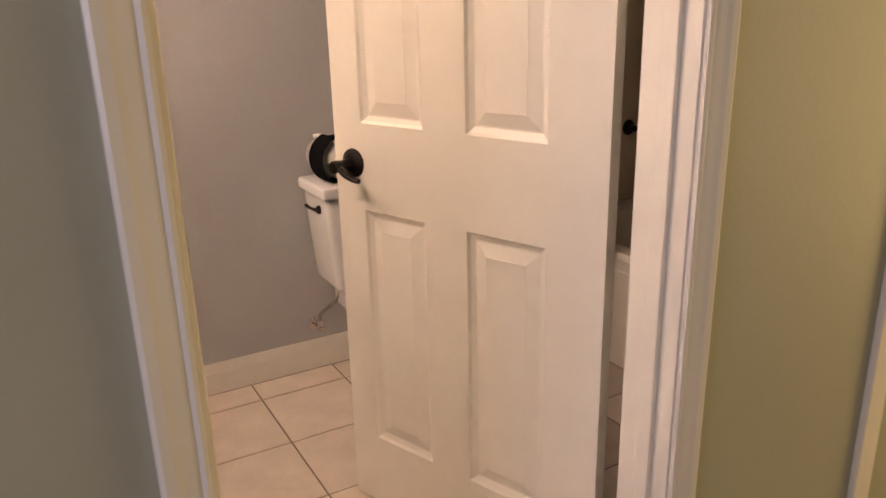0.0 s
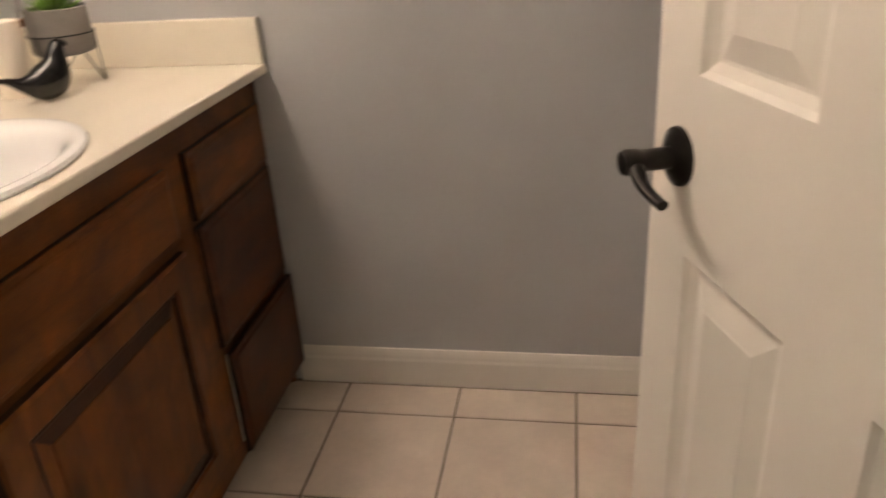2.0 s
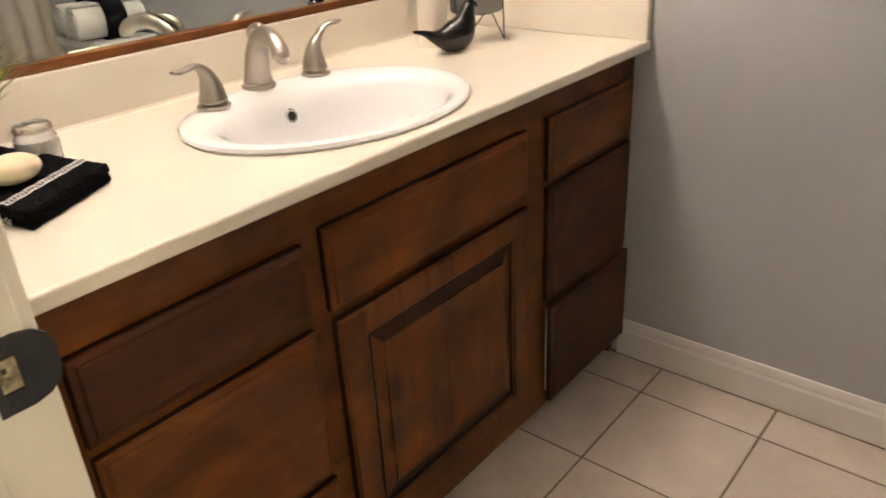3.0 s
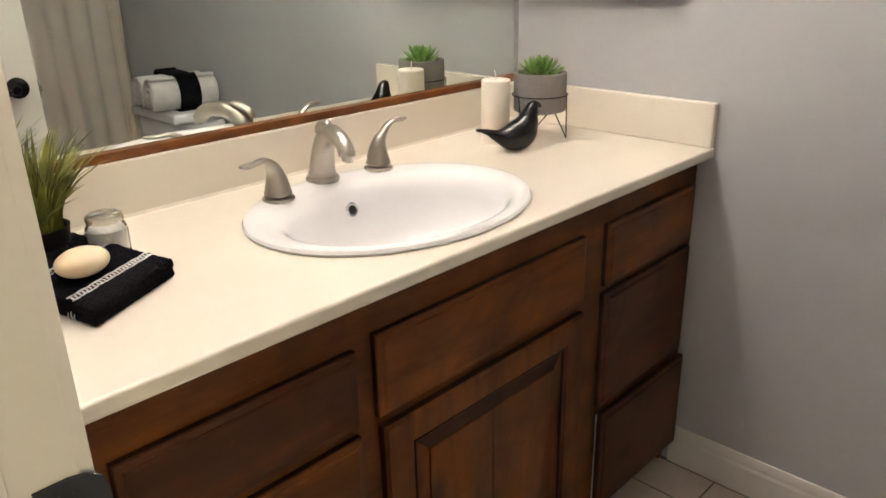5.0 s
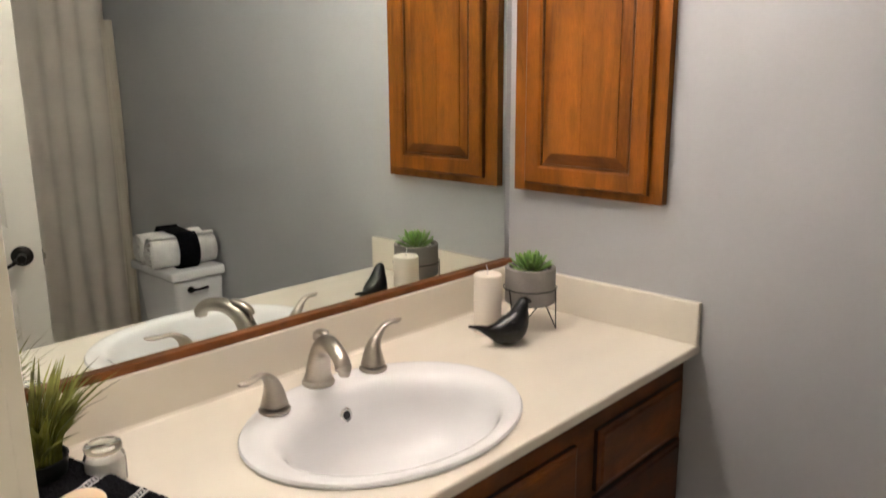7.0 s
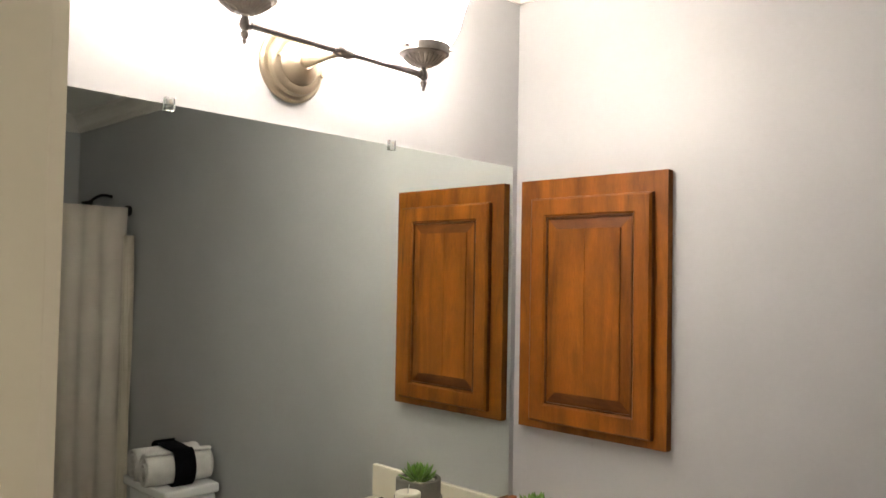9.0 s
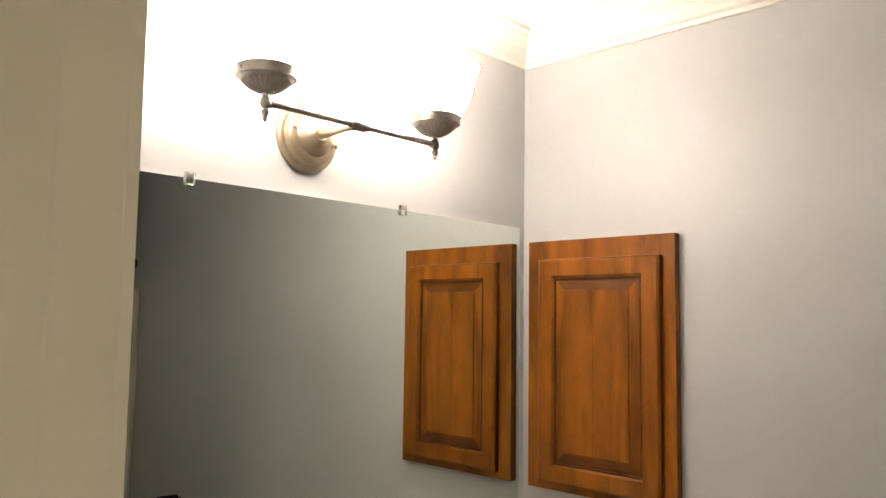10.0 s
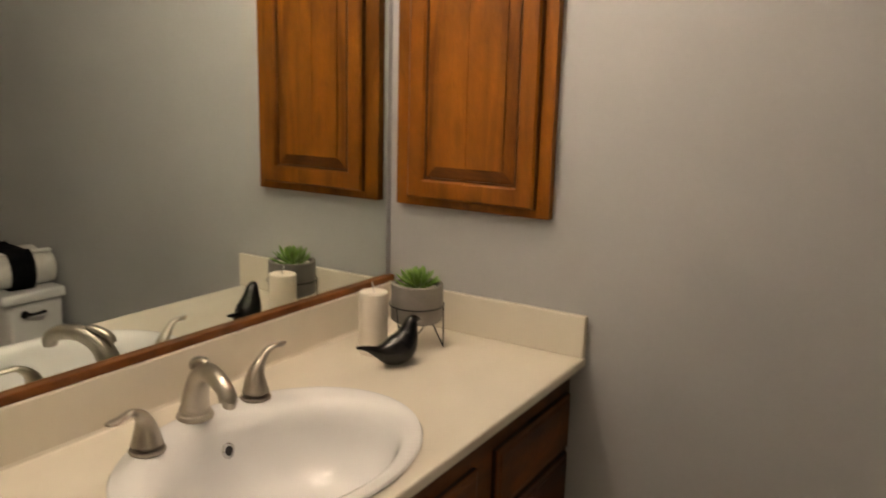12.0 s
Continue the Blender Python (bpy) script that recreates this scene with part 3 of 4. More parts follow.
def panel_door(x0, z0, x1, z1, thick, stile, place, frame_mat, panel_mat, end_mat, parent, name, rail=None):
    """A frame and raised panel door; its front looks along -y before place moves it."""
    rail = rail or stile
    bm = board_with_holes(x1 - x0, z1 - z0, thick, [(x0 + stile, z0 + rail, x1 - stile, z1 - rail)], x0, z0)
    bm.normal_update()
    outer = [e for e in bm.edges if all(abs(v.co.y) < 1e-6 for v in e.verts) and any(abs(f.normal.y) < 0.5 for f in e.link_faces)]
    bmesh.ops.bevel(bm, geom=outer, offset=0.0055, segments=3, profile=0.25, affect="EDGES")
    ob = part(name, transformed(bm, place), frame_mat, parent)
    darken_edges(ob, place.to_3x3() @ Vector((0, 1, 0)), end_mat)
    px0, pz0, px1, pz1 = x0 + stile, z0 + rail, x1 - stile, z1 - rail
    g, w, f = 0.010, 0.034, 0.003
    o = [(px0, g, pz0), (px1, g, pz0), (px1, g, pz1), (px0, g, pz1)]
    i = [(px0 + w, f + 0.003, pz0 + w), (px1 - w, f + 0.003, pz0 + w), (px1 - w, f + 0.003, pz1 - w), (px0 + w, f + 0.003, pz1 - w)]
    cut = px0 + (px1 - px0) * 0.47
    for lo, hi, side in ((px0 + w, cut - 0.0004, 3), (cut + 0.0004, px1 - w, 1)):
        field = bmesh.new()
        t = [field.verts.new(v) for v in ((lo, f, pz0 + w), (hi, f, pz0 + w), (hi, f, pz1 - w), (lo, f, pz1 - w))]
        s = [field.verts.new((v.co.x, f + 0.003, v.co.z)) for v in t]
        field.faces.new(t)
        for k in range(4):
            n = (k + 1) % 4
            field.faces.new((s[k], s[n], t[n], t[k]))
        n = (side + 1) % 4
        field.faces.new([field.verts.new(v) for v in (o[side], o[n], i[n], i[side])])
        part("panel_board", transformed(field, place), panel_mat, ob)
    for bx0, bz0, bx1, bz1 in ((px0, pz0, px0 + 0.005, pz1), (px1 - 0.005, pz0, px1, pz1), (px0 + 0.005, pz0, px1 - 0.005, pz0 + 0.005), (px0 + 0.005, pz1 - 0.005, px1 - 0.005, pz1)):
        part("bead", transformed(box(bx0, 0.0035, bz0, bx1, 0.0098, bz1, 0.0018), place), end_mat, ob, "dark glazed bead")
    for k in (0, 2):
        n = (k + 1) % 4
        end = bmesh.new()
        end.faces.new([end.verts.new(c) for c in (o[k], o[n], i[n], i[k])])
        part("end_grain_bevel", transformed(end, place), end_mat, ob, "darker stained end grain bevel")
    return ob


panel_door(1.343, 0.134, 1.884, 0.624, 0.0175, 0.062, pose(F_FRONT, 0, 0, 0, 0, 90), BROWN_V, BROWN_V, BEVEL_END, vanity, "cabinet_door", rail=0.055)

# counter with splashes
SX, SY = -0.380, 1.592        # sink centre
counter = thing("countertop", (0, 0, 0), "cream cultured marble vanity countertop with splashbacks", "countertop")


def counter_slab():
    """A slab with an oval cut out for the basin, and a rounded front edge."""
    bm = bmesh.new()
    x0, x1, y0, y1 = WEST + 0.002, -0.138, SOUTH, NORTH - 0.002
    n = 64
    hole, rim = [], []
    for k in range(n):
        a = 2 * math.pi * (k + 0.5) / n
        c, s = math.cos(a), math.sin(a)
        hole.append((SX + 0.205 * c, SY + 0.255 * s))
        t = min(abs((x1 - SX) / c) if c > 0 else abs((SX - x0) / c), abs((y1 - SY) / s) if s > 0 else abs((SY - y0) / s))
        rim.append((SX + t * c, SY + t * s))
    corners = [(x1, y1), (x0, y1), (x0, y0), (x1, y0)]
    for z, flip in ((TOP, False), (TOP - 0.024, True)):
        hv = [bm.verts.new((*p, z)) for p in hole]
        rv = [bm.verts.new((*p, z)) for p in rim]
        cv = [bm.verts.new((*p, z)) for p in corners]
        faces = []
        for k in range(n):
            m = (k + 1) % n
            ring = [hv[k], rv[k]]
            for ci, (cx, cy) in enumerate(corners):
                ax, ay = rim[k]
                bx, by = rim[m]
                if abs(ax - bx) > 1e-6 and abs(ay - by) > 1e-6 and min(ax, bx) - 1e-6 <= cx <= max(ax, bx) + 1e-6 and min(ay, by) - 1e-6 <= cy <= max(ay, by) + 1e-6:
                    ring.append(cv[ci])
            ring += [rv[m], hv[m]]
            faces.append(bm.faces.new(ring if not flip else list(reversed(ring))))
    bmesh.ops.remove_doubles(bm, verts=bm.verts, dist=1e-6)
    return bm


slab = counter_slab()
top_ob = part("slab", slab, MARBLE, counter)
edge = extrude_profile([(0, 0), (0.0075, 0), (0.0100, -0.0009), (0.0117, -0.0030), (0.0122, -0.0060), (0.0122, -0.0190), (0.0110, -0.0225), (0.0080, -0.024), (0, -0.024)], (-0.138, SOUTH, TOP), (-0.138, NORTH - 0.002, TOP), (1, 0, 0))
part("front_edge", edge, MARBLE, counter)
part("backsplash", box(WEST + 0.002, SOUTH, TOP, WEST + 0.021, NORTH - 0.020, 0.980, 0.004), MARBLE, counter)
part("side_splash", box(WEST + 0.002, NORTH - 0.020, TOP, -0.127, NORTH - 0.001, 0.980, 0.004), MARBLE, counter)
cove = extrude_profile([(0, 0), (0.007, 0), (0.003, 0.002), (0.001, 0.006), (0, 0.007)], (WEST + 0.021, SOUTH, TOP), (WEST + 0.021, NORTH - 0.020, TOP), (1, 0, 0))
part("cove", cove, MARBLE, counter)


def oval_rings(rings, segments=64):
    bm = bmesh.new()
    made = []
    for ax, ay, cx, z in rings:
        made.append([bm.verts.new((cx + ax * math.cos(2 * math.pi * k / segments), SY + ay * math.sin(2 * math.pi * k / segments), z)) for k in range(segments)])
    for a, b in zip(made, made[1:]):
        for k in range(segments):
            n = (k + 1) % segments
            bm.faces.new((a[k], a[n], b[n], b[k]))
    bm.faces.new(made[-1])
    bmesh.ops.recalc_face_normals(bm, faces=bm.faces)
    return bm


sink = thing("sink", (0, 0, 0), "white oval drop-in ceramic sink set in the countertop", "sink")
BX = -0.355
basin = oval_rings([
    (0.226, 0.284, SX, TOP + 0.0005), (0.229, 0.287, SX, TOP + 0.005), (0.226, 0.284, SX, TOP + 0.010), (0.218, 0.276, SX, TOP + 0.0125),
    (0.205, 0.262, SX + 0.005, TOP + 0.0115), (0.190, 0.249, BX - 0.010, TOP + 0.0093), (0.181, 0.241, BX - 0.007, TOP + 0.0065), (0.173, 0.233, BX - 0.004, TOP + 0.0010), (0.166, 0.226, BX - 0.002, TOP - 0.0075), (0.160, 0.220, BX, TOP - 0.020), (0.155, 0.214, BX, TOP - 0.037),
    (0.148, 0.206, BX, TOP - 0.060), (0.128, 0.182, BX, TOP - 0.098), (0.094, 0.138, BX, TOP - 0.126), (0.050, 0.072, BX, TOP - 0.140), (0.024, 0.024, BX, TOP - 0.145)])
part("basin", basin, CERAMIC, sink, smooth=True)
part("drain", lathe([(0.024, TOP - 0.1455), (0.022, TOP - 0.1425), (0.016, TOP - 0.144), (0, TOP - 0.144)], 24, (BX, SY)), CHROME, sink, "chrome drain", smooth=True)
ov = part("overflow_ring", transformed(lathe([(0.0085, -0.001), (0.0090, 0.0025), (0.0125, 0.003), (0.0145, 0.0015), (0.015, -0.002)], 24), pose(-0.5090, 1.596, TOP - 0.0390, 0, 75, 0)), CHROME, sink, "chrome overflow ring", smooth=True)
part("overflow_hole", transformed(lathe([(0, 0.001), (0.0088, 0.001), (0.0088, -0.002)], 20), pose(-0.5090, 1.596, TOP - 0.0390, 0, 75, 0)), BLACK_HOLE, ov)

# faucet
faucet = thing("faucet", (0, 0, 0), "brushed nickel widespread faucet with two lever handles", "faucet")
DECK = TOP + 0.0105


def faucet_handle(x, y, dx, dy, tip):
    """A ringed foot, and above a dark gap a bell that flows into a flat lever reaching (dx, dy) sideways."""
    foot = lathe([(0, 0.0), (0.0295, 0.0), (0.0305, 0.004), (0.0285, 0.0070), (0.0195, 0.0080), (0.0190, 0.0120), (0.0250, 0.0122), (0.0262, 0.0150), (0.0250, 0.0180)], 32)
    h = part("handle", transformed(foot, pose(x, y, DECK)), NICKEL, faucet, smooth=True)
    keys = [(0.0, 0.0165), (0.0, 0.030), (0.02, 0.045), (0.08, 0.060), (0.20, 0.073), (0.38, (tip + 0.082) / 2), (0.60, tip), (0.84, tip), (1.0, tip + 0.002)]
    pts = curve_points([(x + dx * s, y + dy * s, DECK + z) for s, z in keys], 6)
    radii = lerp_list([0.0252, 0.0222, 0.0182, 0.0142, 0.0108, 0.0088, 0.0086, 0.0104, 0.0050], len(pts))
    part("lever", sweep(pts, radii, 24, flat=lerp_list([1.0, 1.0, 1.0, 0.95, 0.8, 0.62, 0.52, 0.48, 0.45], len(pts)), across=Vector((-dy, dx, 0)).normalized()), NICKEL, h, smooth=True)


faucet_handle(-0.541, 1.452, 0.022, -0.084, 0.080)
faucet_handle(-0.561, 1.716, 0.010, 0.074, 0.096)
SPX, SPY = -0.585, 1.588
spout = part("spout", transformed(lathe([(0, 0), (0.033, 0.0), (0.034, 0.004), (0.032, 0.009), (0.0285, 0.011), (0.0275, 0.014), (0.0285, 0.017), (0.027, 0.02)], 32), pose(SPX, SPY, DECK)), NICKEL, faucet, smooth=True)
pts = curve_points([(SPX, SPY, DECK + 0.012), (SPX + 0.010, SPY - 0.003, DECK + 0.050), (SPX + 0.032, SPY - 0.010, DECK + 0.088), (SPX + 0.068, SPY - 0.023, DECK + 0.108), (SPX + 0.106, SPY - 0.036, DECK + 0.108), (SPX + 0.132, SPY - 0.044, DECK + 0.098), (SPX + 0.143, SPY - 0.047, DECK + 0.084), (SPX + 0.1435, SPY - 0.0472, DECK + 0.0825)], 7)
part("neck", sweep(pts, lerp_list([0.0270, 0.0235, 0.0200, 0.0175, 0.0160, 0.0152, 0.0162, 0.0100], len(pts)), 28), NICKEL, spout, smooth=True)
part("aerator", transformed(lathe([(0, 0.0015), (0.0085, 0.0015), (0.0095, 0.0), (0.0112, 0.0005), (0.0118, 0.010), (0.0128, 0.013)], 24), pose(SPX + 0.1450, SPY - 0.0480, DECK + 0.0730, 0, 14, 0)), NICKEL, spout, smooth=True)
rod = part("lift_rod", sweep([(SPX + 0.004, SPY, DECK + 0.040), (SPX + 0.006, SPY - 0.001, DECK + 0.104)], 0.0036, 12), NICKEL, faucet, smooth=True)
rod_pts = curve_points([(SPX + 0.002, SPY + 0.001, DECK + 0.096), (SPX + 0.009, SPY - 0.002, DECK + 0.108), (SPX + 0.026, SPY - 0.008, DECK + 0.118), (SPX + 0.046, SPY - 0.015, DECK + 0.123), (SPX + 0.058, SPY - 0.019, DECK + 0.123)], 5)
part("lift_knob", sweep(rod_pts, lerp_list([0.0090, 0.0115, 0.0120, 0.0110, 0.0040], len(rod_pts)), 16, flat=0.6), NICKEL, rod, smooth=True)

# ---- mirror and what hangs on the walls ----
mirror = thing("mirror", (0, 0, 0), "wide frameless wall mirror above the vanity", "mirror")
part("mirror_glass", box(WEST + 0.0005, SOUTH + 0.006, 0.9975, WEST + 0.005, 2.335, 1.910), MIRROR, mirror)
part("wood_strip", box(WEST + 0.0005, SOUTH + 0.001, 0.9805, WEST + 0.018, NORTH - 0.003, 0.997, 0.002), STRIP_WOOD, mirror, "red-brown wooden strip under the mirror")
for y in (1.321, 1.873):
    clip = box(WEST + 0.0005, y - 0.010, 1.897, WEST + 0.011, y + 0.010, 1.922, 0.003)
    c = part("mirror_clip", clip, GLASS, mirror, "clear plastic mirror clip")
    part("screw", transformed(lathe([(0, 0.0015), (0.0035, 0.001), (0.004, 0)], 12), pose(WEST + 0.0112, y, 1.914, 0, 90, 0)), NICKEL, c)

cabinet = thing("medicine_cabinet", (0, NORTH, 0), "honey stained wooden recessed wall cabinet with raised panel door", "cabinet")
CX0, CX1, CZ0, CZ1 = -0.670, -0.233, 1.199, 1.867
bm = board_with_holes(CX1 - CX0, CZ1 - CZ0, 0.024, [(CX0 + 0.05, CZ0 + 0.05, CX1 - 0.05, CZ1 - 0.05)], CX0, CZ0)
part("frame", transformed(bm, pose(0, -0.0243, 0)), HONEY_V, cabinet)
panel_door(-0.626, 1.220, -0.267, 1.815, 0.019, 0.050, pose(0, -0.0435, 0), HONEY_V, HONEY_V, HONEY_END, cabinet, "cabinet_door")


def vanity_light():
    y0, z0, x0 = 1.588, 2.034, -0.530
    lamp = thing("vanity_light", (WEST, y0, z0), "aged pewter two-arm wall light with lit frosted shades", "wall lamp")
    plate = lathe([(0.078, 0.0), (0.078, 0.008), (0.074, 0.013), (0.066, 0.014), (0.065, 0.017), (0.063, 0.026), (0.056, 0.031), (0.047, 0.032), (0.045, 0.035), (0.036, 0.040), (0.024, 0.046), (0.017, 0.056), (0, 0.056)], 40)
    part("backplate", transformed(plate, pose(0, 0, 0.004, 0, 90, 0)), CHAMPAGNE, lamp, "champagne stepped round backplate", smooth=True)
    for way in (-1, 1):
        part("screw", transformed(lathe([(0, 0.006), (0.004, 0.005), (0.0052, 0.0)], 12), pose(0.0345, way * 0.055, -0.012 * way, 0, 90, 0)), CHAMPAGNE, lamp, smooth=True)
    ax = x0 - WEST
    pts = curve_points([(0.050, 0, 0.003), (0.090, 0, 0.0), (0.135, 0, 0.0), (ax, 0, 0)], 4)
    part("stem", sweep(pts, lerp_list([0.012, 0.0070, 0.0050, 0.007], len(pts)), 16), CHAMPAGNE, lamp, smooth=True)
    part("hub", transformed(lathe([(0, -0.022), (0.008, -0.020), (0.012, -0.010), (0.0100, 0), (0.012, 0.010), (0.008, 0.020), (0, 0.022)], 20), pose(ax, 0, 0, 90, 0, 0)), PEWTER, lamp, smooth=True)
    for way in (-1, 1):
        arm = sweep([(ax, way * 0.015, 0), (ax, way * 0.208, 0)], 0.0058, 14)
        part("arm", arm, PEWTER, lamp, smooth=True)
        y = way * 0.2185
        for s in (0.2095, 0.020):
            part("collar", transformed(lathe([(0.006, -0.006), (0.0085, -0.003), (0.0085, 0.003), (0.006, 0.006)], 16), pose(ax, way * s, 0, 90, 0, 0)), PEWTER, lamp, smooth=True)
        fin = lathe([(0, -0.036), (0.003, -0.033), (0.004, -0.029), (0.003, -0.026), (0.0065, -0.021), (0.0075, -0.016), (0.004, -0.012), (0.009, -0.006), (0.0105, 0.0), (0.009, 0.006), (0.006, 0.012), (0.008, 0.018)], 20)
        part("finial", transformed(fin, pose(ax, y, 0)), PEWTER, lamp, smooth=True)
        cap = bmesh.new()
        prof = [(0.008, 0.016), (0.014, 0.018), (0.026, 0.024), (0.040, 0.034), (0.047, 0.041), (0.048, 0.043), (0.054, 0.044), (0.0560, 0.062), (0.0535, 0.063), (0.050, 0.046), (0.012, 0.030)]
        lathe(prof, 48, bm=cap)
        cap_ob = part("shade_holder", transformed(cap, pose(ax, y, 0)), PEWTER, lamp, "fluted pewter shade holder", smooth=True)
        for k in range(24):
            a = 2 * math.pi * k / 24
            c, s = math.cos(a), math.sin(a)
            flute = sweep([(0.018 * c, 0.018 * s, 0.0195), (0.030 * c, 0.030 * s, 0.0262), (0.044 * c, 0.044 * s, 0.0375)], [0.0012, 0.0018, 0.0022], 6)
            part("flute", transformed(flute, pose(ax, y, 0)), PEWTER, cap_ob, smooth=True)
        for k in range(3):
            a = 2 * math.pi * (k / 3 + 0.1)
            part("thumb_screw", sweep([(ax + 0.0535 * math.cos(a), y + 0.0535 * math.sin(a), 0.052), (ax + 0.0610 * math.cos(a), y + 0.0610 * math.sin(a), 0.052)], 0.0022, 8), PEWTER, cap_ob)
        shade = lathe([(0.046, 0.050), (0.050, 0.060), (0.062, 0.074), (0.076, 0.102), (0.082, 0.130), (0.096, 0.172), (0.093, 0.172), (0.079, 0.130), (0.072, 0.102), (0.058, 0.075), (0.046, 0.061), (0.043, 0.050)], 40)
        part("shade", transformed(shade, pose(ax, y, 0)), SHADE, lamp, "glowing white bell-shaped glass shade", smooth=True)
        part("bulb", transformed(lathe([(0, 0.135), (0.014, 0.130), (0.026, 0.112), (0.027, 0.098), (0.020, 0.080), (0.013, 0.065), (0.012, 0.048)], 24), pose(ax, y, 0)), BULB, lamp, smooth=True)
    return lamp


vanity_light()


# ---- things on the counter ----
candle = thing("candle", (-0.556, 2.090, TOP), "unlit ivory pillar candle standing on the countertop", "candle")
part("wax", lathe([(0, 0), (0.033, 0), (0.0345, 0.002), (0.0345, 0.147), (0.032, 0.150), (0.026, 0.148), (0, 0.147)], 40), WAX, candle, smooth=True)
part("wick", sweep([(0, 0, 0.146), (-0.001, 0.001, 0.159), (-0.005, 0, 0.171)], 0.0011, 8), WHITE_THREAD, candle)

PCX, PCY = -0.498, 2.186
stand = thing("plant_stand", (PCX, PCY, TOP), "thin black wire plant stand with hairpin legs", "plant stand", turn=12)
ring_pts = [(0.0665 * math.cos(2 * math.pi * k / 40), 0.0665 * math.sin(2 * math.pi * k / 40), 0.108) for k in range(41)]
part("ring", sweep(ring_pts, 0.0016, 8, caps=False), WIRE, stand)
for k in range(3):
    a = 2 * math.pi * k / 3 + 0.35
    legs = [(0.0665 * math.cos(a - 0.25), 0.0665 * math.sin(a - 0.25), 0.112), (0.066 * math.cos(a - 0.02), 0.066 * math.sin(a - 0.02), 0.0018), (0.066 * math.cos(a + 0.03), 0.066 * math.sin(a + 0.03), 0.0018), (0.050 * math.cos(a + 0.95), 0.050 * math.sin(a + 0.95), 0.067)]
    part("leg", sweep(legs, 0.0016, 8), WIRE, stand)
part("support_ring", sweep([(0.046 * math.cos(2 * math.pi * k / 30), 0.046 * math.sin(2 * math.pi * k / 30), 0.0670) for k in range(31)], 0.0016, 8, caps=False), WIRE, stand)
pot = thing("plant_pot", (PCX, PCY, TOP + 0.0688), "grey concrete cylinder pot in the wire stand", "plant pot")
part("pot", lathe([(0, 0), (0.058, 0), (0.062, 0.003), (0.063, 0.006), (0.063, 0.090), (0.0615, 0.092), (0.054, 0.092), (0.053, 0.090), (0.053, 0.077), (0, 0.077)], 48), CONCRETE, pot, smooth=False)
pebbles = bmesh.new()
rng = random.Random(4)
for _ in range(150):
    a, r = rng.uniform(0, 6.283), 0.051 * math.sqrt(rng.random())
    made = bmesh.ops.create_icosphere(pebbles, subdivisions=1, radius=rng.uniform(0.0025, 0.0042))["verts"]
    bmesh.ops.translate(pebbles, vec=(r * math.cos(a), r * math.sin(a), 0.0785 + rng.uniform(0, 0.003)), verts=made)
tagged(part("pebbles", pebbles, GRAVEL, pot, "small white pebbles"), kind="stuff")


def leaf_mesh(length, width, thick):
    """A pointed fleshy leaf along +x, curving upwards."""
    bm = bmesh.new()
    rings = []
    for i in range(7):
        t = i / 6
        w = width * (0.45 + 1.1 * t) * (1 - t ** 3.2) if t < 1 else 0
        z = 0.35 * length * t * t
        if i == 6:
            rings.append([bm.verts.new((length, 0, z))])
        else:
            rings.append([bm.verts.new((length * t, w * math.cos(a) * 0.5, z + thick * (1 - 0.6 * t) * math.sin(a))) for a in (k * math.pi / 3 for k in range(6))])
    for a, b in zip(rings, rings[1:]):
        for k in range(6):
            n = (k + 1) % 6
            bm.faces.new((a[k], a[n], b[n], b[k]) if len(b) > 1 else (a[k], a[n], b[0]))
    bm.faces.new(list(reversed(rings[0])))
    bmesh.ops.recalc_face_normals(bm, faces=bm.faces)
    me = bpy.data.meshes.new("leaf")
    bm.to_mesh(me)
    bm.free()
    me.materials.append(LEAF)
    for p in me.polygons:
        p.use_smooth = True
    return me


succulent = thing("succulent", (PCX, PCY, TOP + 0.147), "green rosette succulent growing in pebbles", "plant")
leaf = leaf_mesh(0.050, 0.0165, 0.0036)
rng = random.Random(8)
for ring, (count, tilt, size, up) in enumerate(((10, 2, 1.12, 0.002), (9, 18, 1.06, 0.005), (7, 34, 0.98, 0.009), (5, 52, 0.84, 0.013), (4, 68, 0.66, 0.016), (2, 82, 0.5, 0.018))):
    for k in range(count):
        ob = new("leaf", leaf)
        ob.parent = succulent
        s = size * rng.uniform(0.88, 1.1)
        ob.matrix_basis = pose(0, 0, up, 0, 0, 360 * k / count + ring * 23 + rng.uniform(-8, 8)) @ pose(0.004, 0, 0, 0, -tilt + rng.uniform(-6, 6), 0) @ Matrix.Diagonal((s, s, s, 1))


